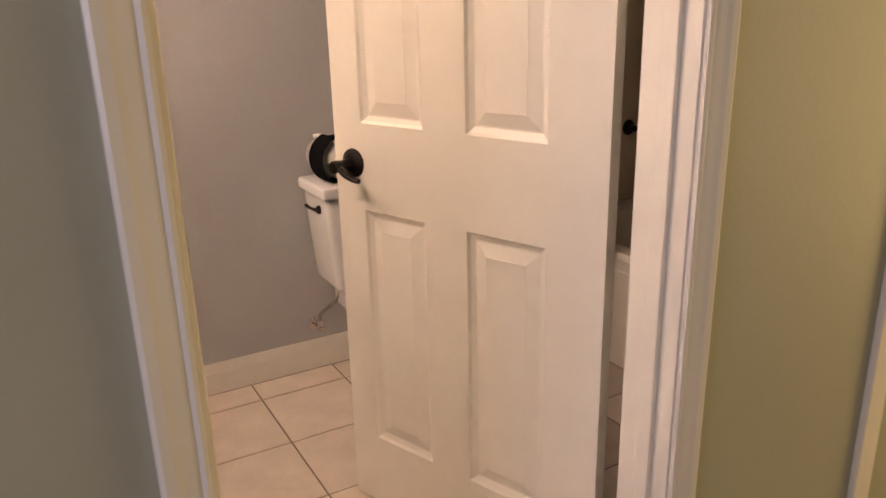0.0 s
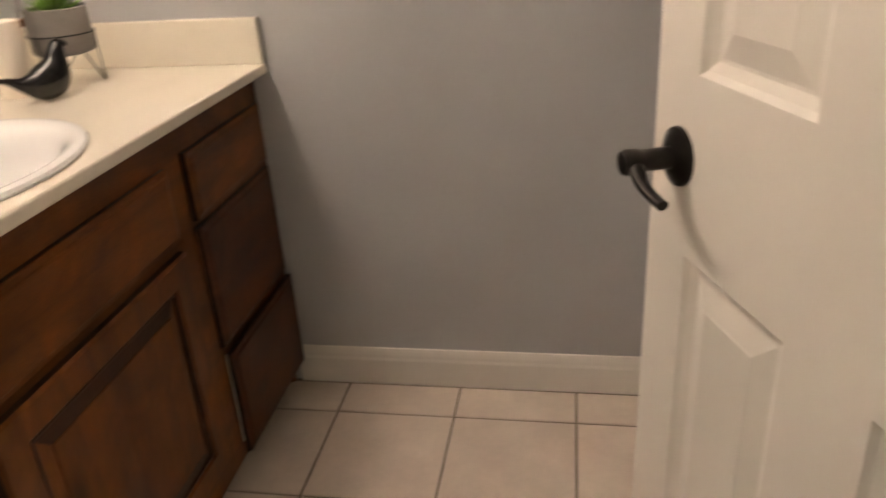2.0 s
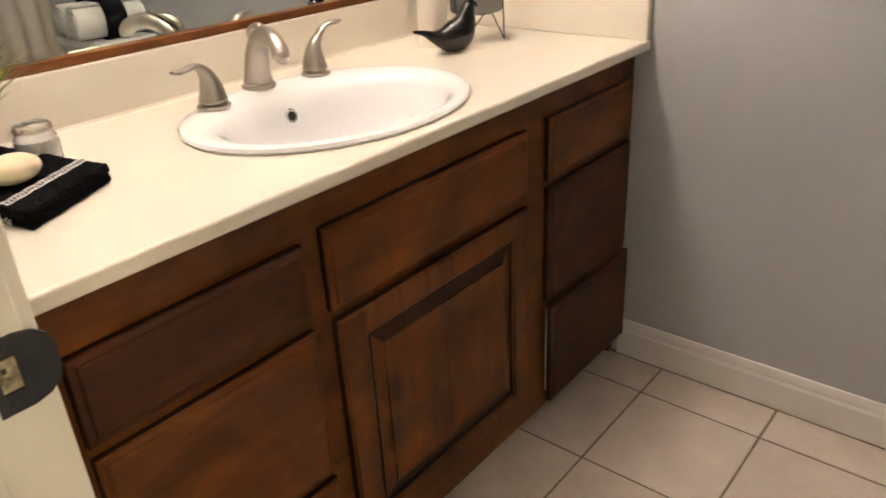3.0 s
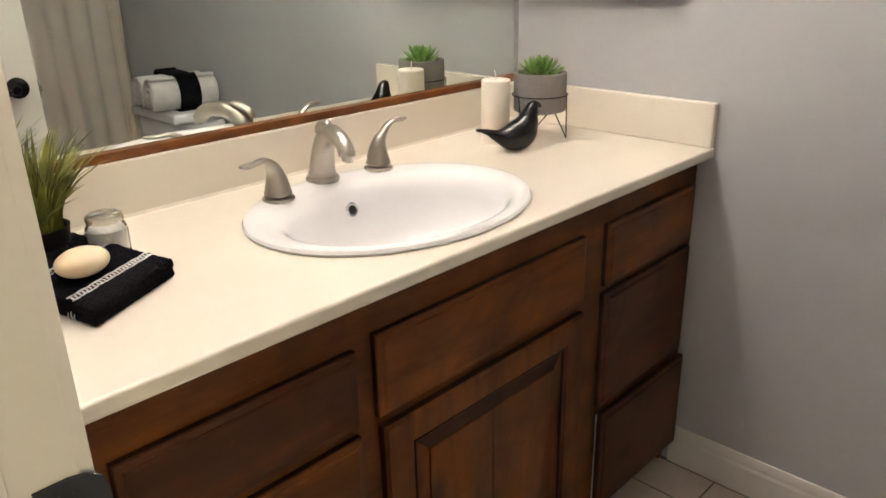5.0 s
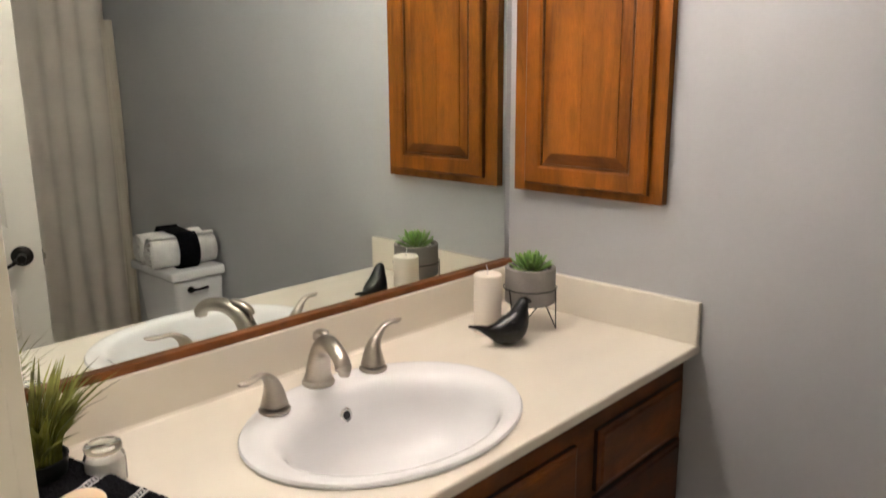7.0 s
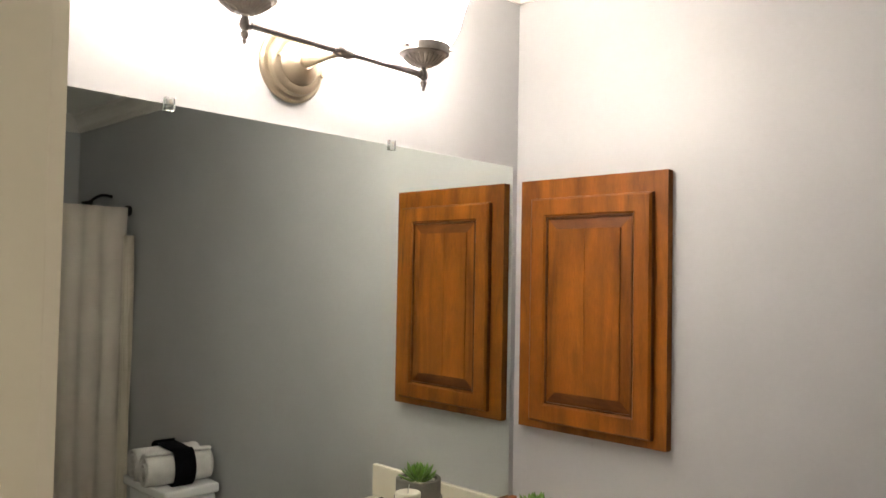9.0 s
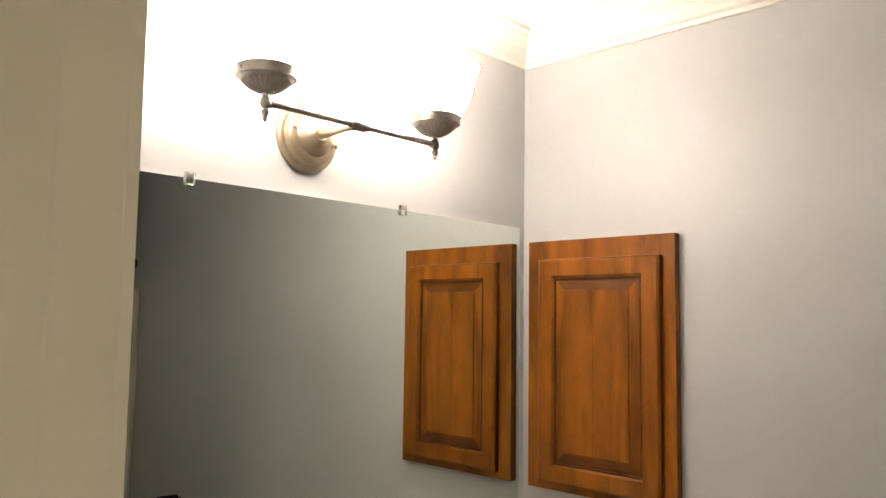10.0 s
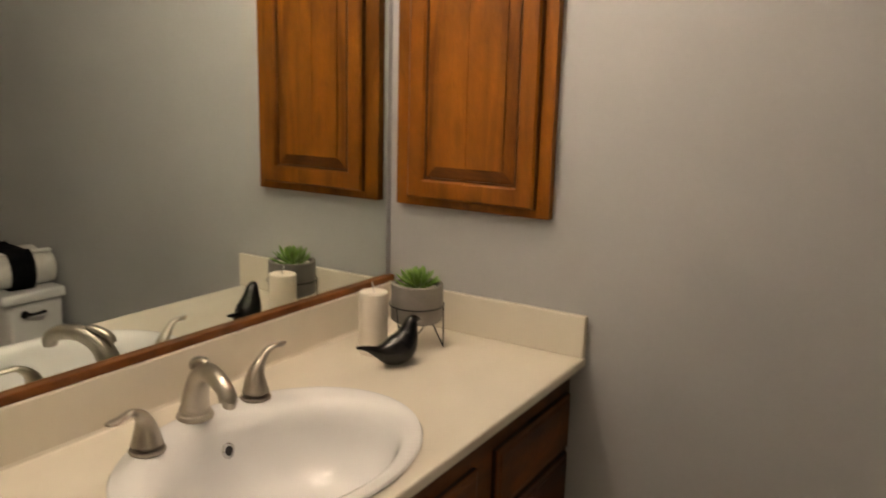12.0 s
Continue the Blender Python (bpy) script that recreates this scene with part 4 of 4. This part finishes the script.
def bird_figurine():
    """A glazed bird: one smooth body along a line from tail tip to beak, with oval sections."""
    keys = [(-0.105, 0.058), (-0.080, 0.052), (-0.052, 0.040), (-0.022, 0.034), (0.008, 0.040), (0.024, 0.062), (0.032, 0.084), (0.040, 0.098), (0.050, 0.100), (0.060, 0.096)]
    wide = [0.005, 0.008, 0.013, 0.028, 0.034, 0.027, 0.018, 0.015, 0.008, 0.002]
    tall = [0.003, 0.006, 0.013, 0.032, 0.039, 0.028, 0.018, 0.014, 0.008, 0.002]
    pts = curve_points([(x, 0, z) for x, z in keys], 8)
    w, h = lerp_list(wide, len(pts)), lerp_list(tall, len(pts))
    for _ in range(14):
        for row in (w, h):
            row[1:-1] = [(row[i - 1] + 2 * row[i] + row[i + 1]) / 4 for i in range(1, len(row) - 1)]
    bm = bmesh.new()
    rings, n = [], 32
    for i, p in enumerate(pts):
        d = (pts[min(i + 1, len(pts) - 1)] - pts[max(i - 1, 0)]).normalized()
        up = Vector((-d.z, 0, d.x))
        ring = []
        for k in range(n):
            a = 2 * math.pi * k / n
            c = p + Vector((0, 1, 0)) * w[i] * math.cos(a) + up * h[i] * math.sin(a)
            ring.append(bm.verts.new((c.x, c.y, max(c.z, 0.0))))
        rings.append(ring)
    for a, b in zip(rings, rings[1:]):
        for k in range(n):
            m = (k + 1) % n
            bm.faces.new((a[k], a[m], b[m], b[k]))
    bm.faces.new(list(reversed(rings[0])))
    bm.faces.new(rings[-1])
    bmesh.ops.recalc_face_normals(bm, faces=bm.faces)
    return bm


bird = finish("bird_figurine", bird_figurine(), BLACK_GLAZE, None, "", True)
bird.matrix_world = pose(-0.461, 2.056, TOP, 0, 0, 68)
tagged(bird, "black glossy ceramic bird figurine on the countertop", "figurine")


def folded_towel():
    """A thick folded cloth with a rounded fold, a little uneven."""
    towel = thing("hand_towel", (-0.436, 1.025, TOP), "folded black hand towel with white woven stripes", "towel", turn=-61.3)
    hx, hy = 0.086, 0.118
    skew = Matrix(((1, 0.30, 0, -0.30 * hy), (0, 1, 0, 0), (0, 0, 1, 0), (0, 0, 0, 1)))
    for layer, (z0, z1, grow) in enumerate(((0.0, 0.0150, 0.0), (0.0125, 0.0265, 0.0005))):
        bm = box(-hx - grow, -hy - grow, z0, hx + grow, hy + grow, z1, 0.0058, 3)
        bmesh.ops.subdivide_edges(bm, edges=[e for e in bm.edges if e.calc_length() > 0.05], cuts=84, use_grid_fill=True)
        for v in bm.verts:
            p = v.co.copy()
            v.co.z += (0.0012 * noise.noise((p.x * 30, p.y * 30, layer * 5)) + 0.0026 * noise.noise((p.x * 260, p.y * 260, 3 + layer))) * (1 if p.z > 0.004 else 0)
            v.co.x += 0.0018 * noise.noise((p.x * 25, p.y * 25, 9 + layer)) + 0.0024 * noise.noise((p.x * 260, p.y * 260, p.z * 260 + 9))
            v.co.y += 0.0018 * noise.noise((p.x * 25, p.y * 25, 19 + layer)) + 0.0024 * noise.noise((p.x * 260, p.y * 260, p.z * 260 + 21))
        part("fold", transformed(bm, skew), BLACK_TERRY, towel, smooth=True)
    for y in (-0.022, 0.070):
        for off in (-0.0062, 0.0062):
            line = [(-hx + 0.004 + 0.164 * k / 30, y + off, 0.0272 + 0.0006 * math.sin(k * 1.3)) for k in range(31)]
            part("stripe", transformed(sweep(line, 0.0012, 6), skew), WHITE_THREAD, towel, "white woven stripe")
        dots = bmesh.new()
        for k in range(24):
            box(-hx + 0.006 + k * 0.0068, y - 0.0028, 0.0266, -hx + 0.0090 + k * 0.0068, y + 0.0028, 0.0281, 0.0005, 1, bm=dots)
        tagged(part("stitching", transformed(dots, skew), WHITE_THREAD, towel, "white dotted stitching"), kind="stuff")
    tufts = bmesh.new()
    for y, z in ((-0.024, 0.019), (-0.017, 0.016), (0.066, 0.006), (0.073, 0.009), (0.079, 0.007)):
        sweep([(hx + 0.0005, y, z + 0.004), (hx + 0.0030, y + 0.001, z), (hx + 0.0022, y + 0.003, z - 0.004)], 0.0009, 6, bm=tufts)
    tagged(part("fringe", transformed(tufts, skew), WHITE_THREAD, towel, "white thread ends"), kind="stuff")
    return towel


folded_towel()
soap = finish("soap_bar", bmesh.new(), SOAP)
bm = bmesh.new()
bmesh.ops.create_uvsphere(bm, u_segments=32, v_segments=18, radius=1.0)
for v in bm.verts:
    v.co = Vector((v.co.x * 0.0380, v.co.y * 0.0315, v.co.z * 0.0195))
for p in list(bm.faces):
    p.smooth = True
bm.to_mesh(soap.data)
bm.free()
soap.matrix_world = pose(-0.410, 1.046, TOP + 0.0470, 0, 0, 106)
tagged(soap, "cream oval soap bar lying on the black towel", "soap")

jar = thing("glass_jar", (-0.534, 1.132, TOP), "small clear glass jar half filled with white salt", "jar")
part("glass", lathe([(0, 0.0), (0.029, 0.0), (0.032, 0.003), (0.032, 0.042), (0.029, 0.050), (0.025, 0.055), (0.0225, 0.055), (0.026, 0.048), (0.029, 0.041), (0.029, 0.005), (0, 0.004)], 36), GLASS, jar, smooth=True)
part("salt", lathe([(0, 0.0045), (0.0287, 0.0055), (0.0287, 0.043), (0, 0.044)], 32), SAND, jar, "white bath salt", smooth=True)
part("lid", lathe([(0.0, 0.0555), (0.0275, 0.0555), (0.0285, 0.058), (0.0285, 0.063), (0.026, 0.067), (0.018, 0.070), (0.008, 0.071), (0.0, 0.071)], 36), GLASS, jar, "clear glass lid", smooth=True)

grass = thing("grass_plant", (-0.588, 1.052, TOP), "artificial green grass plant in a black pot", "plant")
part("pot", lathe([(0, 0), (0.036, 0), (0.038, 0.003), (0.045, 0.050), (0.046, 0.054), (0.043, 0.054), (0.041, 0.045), (0, 0.043)], 36), BLACK_POT, grass, "matt black pot", smooth=True)
blades = bmesh.new()
rng = random.Random(12)
for _ in range(160):
    a, r = rng.uniform(0, 6.283), 0.032 * math.sqrt(rng.random())
    lean = rng.uniform(0.10, 0.85) * (0.35 + r / 0.032)
    height, w = rng.uniform(0.080, 0.172), rng.uniform(0.0032, 0.0066)
    b = a + rng.uniform(-0.9, 0.9)
    d, side = Vector((math.cos(b), math.sin(b), 0)), Vector((-math.sin(b + 0.6), math.cos(b + 0.6), 0))
    base = Vector((r * math.cos(a), r * math.sin(a), 0.040))
    prev = None
    for s in range(6):
        t = s / 5
        c = base + Vector((0, 0, height * (t - 0.22 * lean * t * t))) + d * lean * height * t * t * 0.8
        ww = w * (1 - t) ** 0.6 + 0.0002
        pair = (blades.verts.new(c - side * ww), blades.verts.new(c + side * ww))
        if prev:
            blades.faces.new((prev[0], prev[1], pair[1], pair[0]))
        prev = pair
tagged(part("grass", blades, GRASS, grass, "thin green grass blades"), kind="stuff")

# ---- toilet corner ----
toilet = thing("toilet", (1.008, NORTH - 0.020, 0), "white ceramic toilet with its tank against the wall", "toilet")


def tapered_box(x0, x1, y0, y1, z0, z1, taper, bevel):
    bm = box(x0, y0, z0, x1, y1, z1)
    cx = (x0 + x1) / 2
    for v in bm.verts:
        if abs(v.co.z - z0) < 1e-6:
            v.co.x = cx + (v.co.x - cx) * (1 - taper)
            if abs(v.co.y - y0) < 1e-6:
                v.co.y += taper * 0.12
    bmesh.ops.bevel(bm, geom=list(bm.edges), offset=bevel, segments=4, profile=0.5, affect="EDGES")
    return bm


tank = part("tank", tapered_box(-0.178, 0.178, -0.226, -0.004, 0.362, 0.690, 0.16, 0.022), CERAMIC, toilet, smooth=True)
part("tank_lid", box(-0.190, -0.242, 0.690, 0.190, -0.002, 0.730, 0.012, 3), CERAMIC, toilet, smooth=True)
flush = part("flush_lever", transformed(lathe([(0, 0.014), (0.010, 0.012), (0.014, 0.006), (0.015, 0)], 20), pose(-0.176, -0.160, 0.646, 0, -90, 0)), BRONZE, tank, "dark bronze flush lever", smooth=True)
pts = curve_points([(-0.187, -0.160, 0.646), (-0.194, -0.128, 0.646), (-0.197, -0.092, 0.649)], 5)
lever_ob = sweep(pts, lerp_list([0.007, 0.005, 0.0065], len(pts)), 12)
part("flush_arm", lever_ob, BRONZE, tank, smooth=True)


def loft_oval(rings, segments=40):
    bm = bmesh.new()
    made = [[bm.verts.new((ax * math.cos(2 * math.pi * k / segments), cy + ay * math.sin(2 * math.pi * k / segments), z)) for k in range(segments)] for ax, ay, cy, z in rings]
    for a, b in zip(made, made[1:]):
        for k in range(segments):
            n = (k + 1) % segments
            bm.faces.new((a[k], a[n], b[n], b[k]))
    bm.faces.new(list(reversed(made[0])))
    bm.faces.new(made[-1])
    bmesh.ops.recalc_face_normals(bm, faces=bm.faces)
    return bm


part("bowl", loft_oval([(0.105, 0.21, -0.30, 0.0), (0.100, 0.20, -0.30, 0.05), (0.095, 0.18, -0.30, 0.14), (0.13, 0.19, -0.36, 0.24), (0.175, 0.225, -0.41, 0.34), (0.18, 0.235, -0.415, 0.385), (0.15, 0.20, -0.415, 0.388)]), CERAMIC, toilet, smooth=True)
part("shelf", box(-0.10, -0.24, 0.26, 0.10, -0.03, 0.354, 0.02, 3), CERAMIC, toilet, smooth=True)
part("seat", loft_oval([(0.180, 0.235, -0.415, 0.389), (0.186, 0.240, -0.415, 0.398), (0.182, 0.236, -0.415, 0.408)]), CERAMIC, toilet, smooth=True)
part("seat_lid", loft_oval([(0.178, 0.232, -0.413, 0.409), (0.184, 0.237, -0.413, 0.416), (0.178, 0.231, -0.413, 0.426), (0.10, 0.15, -0.413, 0.430)]), CERAMIC, toilet, smooth=True)

valve = thing("water_supply_valve", (0.848, NORTH, 0.175), "metal supply valve and hose below the toilet tank", "plumbing")
part("escutcheon", transformed(lathe([(0.028, 0), (0.026, 0.004), (0.012, 0.010), (0.010, 0.012)], 24), pose(0, 0, 0, 90, 0, 0)), CHROME, valve, smooth=True)
part("stub", sweep([(0, -0.005, 0), (0, -0.055, 0)], 0.008, 14), CHROME, valve, smooth=True)
part("valve_body", sweep([(0, -0.050, -0.014), (0, -0.050, 0.030)], 0.011, 14), CHROME, valve, smooth=True)
part("valve_knob", transformed(lathe([(0, 0.012), (0.012, 0.010), (0.016, 0.004), (0.012, 0)], 16, sx=1.0, sy=0.55), pose(0, -0.058, 0, 90, 0, 0)), CHROME, valve, smooth=True)
pts = curve_points([(0, -0.050, 0.028), (0.002, -0.052, 0.050), (0.030, -0.062, 0.075), (0.060, -0.085, 0.110), (0.066, -0.105, 0.150), (0.066, -0.110, 0.190)], 6)
part("hose", sweep(pts, 0.0065, 12), HOSE, valve, "braided supply hose", smooth=True)


# the bundle of towels lies a little askew on the tank
TURNED = pose(0.954, 2.19, 0, 0, 0, 7) @ pose(-0.985, -2.19, 0)


def rolled_towel(x, r, wobble):
    """A towel rolled up along y, its spiral showing at the end."""
    bm = bmesh.new()
    turns, n, length = 3.2, 90, 0.270
    rows = []
    for side in (0, 1):
        row = []
        for k in range(n):
            a = turns * 2 * math.pi * k / (n - 1)
            rad = r * (0.14 + 0.86 * (k / (n - 1)))
            row.append(rad * (1 - 0.05 * math.sin(a * 1.7 + wobble)))
        rows.append(row)
    ys = [0.0, 0.012, 0.08, 0.14, 0.20, length - 0.012, length]
    grid = []
    for j, y in enumerate(ys):
        squeeze = 0.965 if j in (0, len(ys) - 1) else 1.0
        line = []
        for k in range(n):
            a = turns * 2 * math.pi * k / (n - 1) + wobble
            rad = rows[0][k] * squeeze
            line.append(bm.verts.new((rad * math.cos(a), y + 0.004 * noise.noise((k * 0.2, j, wobble)), r + rad * math.sin(a) * 1.0)))
        grid.append(line)
    for a, b in zip(grid, grid[1:]):
        for k in range(n - 1):
            bm.faces.new((a[k], a[k + 1], b[k + 1], b[k]))
    bmesh.ops.recalc_face_normals(bm, faces=bm.faces)
    ob = finish("rolled_towel", bm, WHITE_TERRY, None, "", True)
    solid = ob.modifiers.new("thickness", "SOLIDIFY")
    solid.thickness, solid.offset = r * 0.17, -1
    ob.matrix_world = TURNED @ pose(x + 0.016, 2.068, 0.730 - r * 0.06)
    return tagged(ob, "rolled white terry towel on the toilet tank", "towel", "rolled towels on the tank")


rolled_towel(0.935, 0.073, 0.6)
rolled_towel(1.077, 0.073, 2.9)
band = bmesh.new()
outline = []
for k in range(48):
    a = 2 * math.pi * k / 48
    c, s = math.cos(a), math.sin(a)
    outline.append((1.022 + (0.071 if c > 0 else -0.071) * min(1, abs(c) * 6) + 0.0785 * c, 0.8025 + 0.0775 * s - (0.012 if s > 0 and abs(c) < 0.35 else 0)))
rings = [[band.verts.new((x, y, max(z, 0.731))) for x, z in outline] for y in (2.168, 2.172, 2.208, 2.249, 2.253)]
for a, b in zip(rings, rings[1:]):
    for k in range(48):
        n = (k + 1) % 48
        band.faces.new((a[k], a[n], b[n], b[k]))
bmesh.ops.recalc_face_normals(band, faces=band.faces)
transformed(band, TURNED)
band_ob = finish("black_towel_wrap", band, BLACK_TERRY, None, "", True)
sol = band_ob.modifiers.new("thickness", "SOLIDIFY")
sol.thickness, sol.offset = 0.006, 1
tagged(band_ob, "black terry cloth wrapped round two white towel rolls", "towel")

# ---- bathtub and shower ----
tub = thing("bathtub", (1.78, SOUTH, 0), "white enamel bathtub with a plain apron", "bathtub")
TW, TL, TH = EAST - 1.78, NORTH - SOUTH, 0.425
bm = bmesh.new()
outer_lo = [bm.verts.new(c) for c in ((0, 0.001, 0), (TW - 0.001, 0.001, 0), (TW - 0.001, TL - 0.001, 0), (0, TL - 0.001, 0))]


def tub_ring(inset, z):
    return [bm.verts.new(c) for c in ((inset, inset + 0.001, z), (TW - 0.001 - inset, inset + 0.001, z), (TW - 0.001 - inset, TL - 0.001 - inset, z), (inset, TL - 0.001 - inset, z))]


rings = [outer_lo, tub_ring(0.0, TH - 0.02), tub_ring(0.012, TH), tub_ring(0.075, TH), tub_ring(0.095, TH - 0.02), tub_ring(0.14, 0.10), tub_ring(0.20, 0.07)]
for a, b in zip(rings, rings[1:]):
    for k in range(4):
        n = (k + 1) % 4
        bm.faces.new((a[k], a[n], b[n], b[k]))
bm.faces.new(rings[-1])
bmesh.ops.recalc_face_normals(bm, faces=bm.faces)
part("tub_shell", bm, TUB_WHITE, tub)
part("apron_trim", box(-0.004, 0.03, 0.05, 0.0, TL - 0.03, TH - 0.06, 0.002), TUB_WHITE, tub)
surround = thing("tub_surround", (0, 0, 0), "beige wall panels round the bathtub", "wall panel", kind="structure")
part("wall_panel", box(EAST - 0.004, SOUTH + 0.004, TH, EAST, NORTH - 0.004, 1.70), SURROUND, surround)
part("wall_panel", box(1.86, SOUTH, TH, EAST - 0.004, SOUTH + 0.004, 1.70), SURROUND, surround)
part("wall_panel", box(1.86, NORTH - 0.004, TH, EAST - 0.004, NORTH, 1.70), SURROUND, surround)
mixer = thing("tub_faucet", (2.325, NORTH - 0.004, 0.745), "dark bronze tub valve handle on the wall", "faucet")
part("plate", transformed(lathe([(0.034, 0), (0.031, 0.005), (0.014, 0.009), (0.014, 0.045), (0, 0.045)], 28), pose(0, 0, 0, 90, 0, 0)), BRONZE, mixer, smooth=True)
part("lever", sweep([(0, -0.045, 0), (0.07, -0.055, 0.0)], 0.008, 12), BRONZE, mixer, smooth=True)
shower = thing("shower", (2.02, NORTH, 1.985), "dark metal shower head on a bent arm", "shower")
part("arm", sweep(curve_points([(0, 0, 0), (0, -0.05, 0.004), (0, -0.09, -0.015), (0, -0.11, -0.035)], 5), 0.008, 12), BRONZE, shower, smooth=True)
part("head", transformed(lathe([(0.010, 0.03), (0.016, 0.02), (0.034, 0.0), (0.034, -0.008), (0, -0.008)], 24), pose(0, -0.124, -0.056, -35, 0, 0)), BRONZE, shower, smooth=True)

RODX, RODZ = 1.800, 1.900
rod = thing("curtain_rod", (RODX, 0, RODZ), "dark bronze shower curtain rod between the walls", "curtain rod")
part("rod", sweep([(0, SOUTH, 0), (0, NORTH, 0)], 0.0125, 16), BRONZE, rod, smooth=True)
for y, way in ((SOUTH, -90), (NORTH, 90)):
    part("flange", transformed(lathe([(0.027, 0), (0.027, 0.018), (0.020, 0.024), (0.012, 0.024)], 24), pose(0, y, 0, way, 0, 0)), BRONZE, rod, smooth=True)


def hanging_cloth(name, material, x, y0, y1, z0, z1, folds, depth, seed, label):
    """A cloth hanging in uneven folds, gathered at the top."""
    bm = bmesh.new()
    cols, rows = folds * 14, 22
    grid = []
    for j in range(rows + 1):
        v = j / rows
        z = z0 + (z1 - z0) * v
        amp = depth * (1.0 - 0.45 * v)
        line = []
        for i in range(cols + 1):
            u = i / cols
            y = y0 + (y1 - y0) * u + 0.012 * noise.noise((u * 6, v * 2, seed))
            ph = u * folds * 2 * math.pi + 1.6 * noise.noise((u * 3, v * 0.9, seed + 3))
            line.append(bm.verts.new((x + amp * math.sin(ph) * (0.55 + 0.6 * abs(noise.noise((u * 4, 0.4 * v, seed + 7)))) + 0.006 * noise.noise((u * 20, v * 12, seed)), y, z)))
        grid.append(line)
    for a, b in zip(grid, grid[1:]):
        for i in range(cols):
            bm.faces.new((a[i], a[i + 1], b[i + 1], b[i]))
    ob = finish(name, bm, material, None, "", True)
    sol = ob.modifiers.new("thickness", "SOLIDIFY")
    sol.thickness = 0.0015
    return tagged(ob, label, "curtain")


hanging_cloth("shower_curtain", CLOTH, 1.754, 1.80, 2.330, 0.12, 1.912, 5, 0.026, 3.0, "ivory fabric shower curtain drawn to the wall in folds")
hanging_cloth("curtain_liner", LINER, 1.716, 2.300, 2.350, 0.10, 1.772, 1, 0.012, 8.0, "cream curtain liner edge hanging beside the wall")
for k in range(6):
    y = 1.835 + k * 0.094
    hook = sweep([(RODX + 0.017 * math.cos(a), y, RODZ + 0.017 * math.sin(a)) for a in (math.pi * 2 * i / 16 for i in range(17))], 0.0018, 6, caps=False)
    ring = finish("curtain_ring", hook, NICKEL, None, "", True)
    tagged(ring, "small metal shower curtain ring on the rod", "curtain ring", "rings on the curtain rod")

# ---- floor tiles ----
PITCH, GAP = 0.3065, 0.006
TX0, TY0 = -0.0225, 2.2265       # a joint crossing
tile_meshes = {}


def tile_mesh(w, d):
    key = (round(w, 4), round(d, 4))
    if key not in tile_meshes:
        bm = bmesh.new()
        lo = [bm.verts.new(c) for c in ((0, 0, -0.006), (w, 0, -0.006), (w, d, -0.006), (0, d, -0.006))]
        mid = [bm.verts.new(c) for c in ((0, 0, -0.0015), (w, 0, -0.0015), (w, d, -0.0015), (0, d, -0.0015))]
        e = 0.0025
        top = [bm.verts.new(c) for c in ((e, e, 0), (w - e, e, 0), (w - e, d - e, 0), (e, d - e, 0))]
        for a, b in ((lo, mid), (mid, top)):
            for k in range(4):
                n = (k + 1) % 4
                bm.faces.new((a[k], a[n], b[n], b[k]))
        bm.faces.new(top)
        me = bpy.data.meshes.new("tile")
        bm.normal_update()
        bm.to_mesh(me)
        bm.free()
        me.materials.append(TILE)
        tile_meshes[key] = me
    return tile_meshes[key]


for i in range(-1, 6):
    for j in range(-6, 1):
        x0, x1 = max(TX0 + i * PITCH + GAP / 2, -0.228), min(TX0 + (i + 1) * PITCH - GAP / 2, 1.778)
        y0, y1 = max(TY0 + j * PITCH + GAP / 2, HALL_Y + 0.065), min(TY0 + (j + 1) * PITCH - GAP / 2, NORTH - 0.0105)
        if x1 - x0 < 0.01 or y1 - y0 < 0.01:
            continue
        ob = new("tile", tile_mesh(x1 - x0, y1 - y0))
        ob.parent = floor
        ob.location = (x0, y0, 0.0)
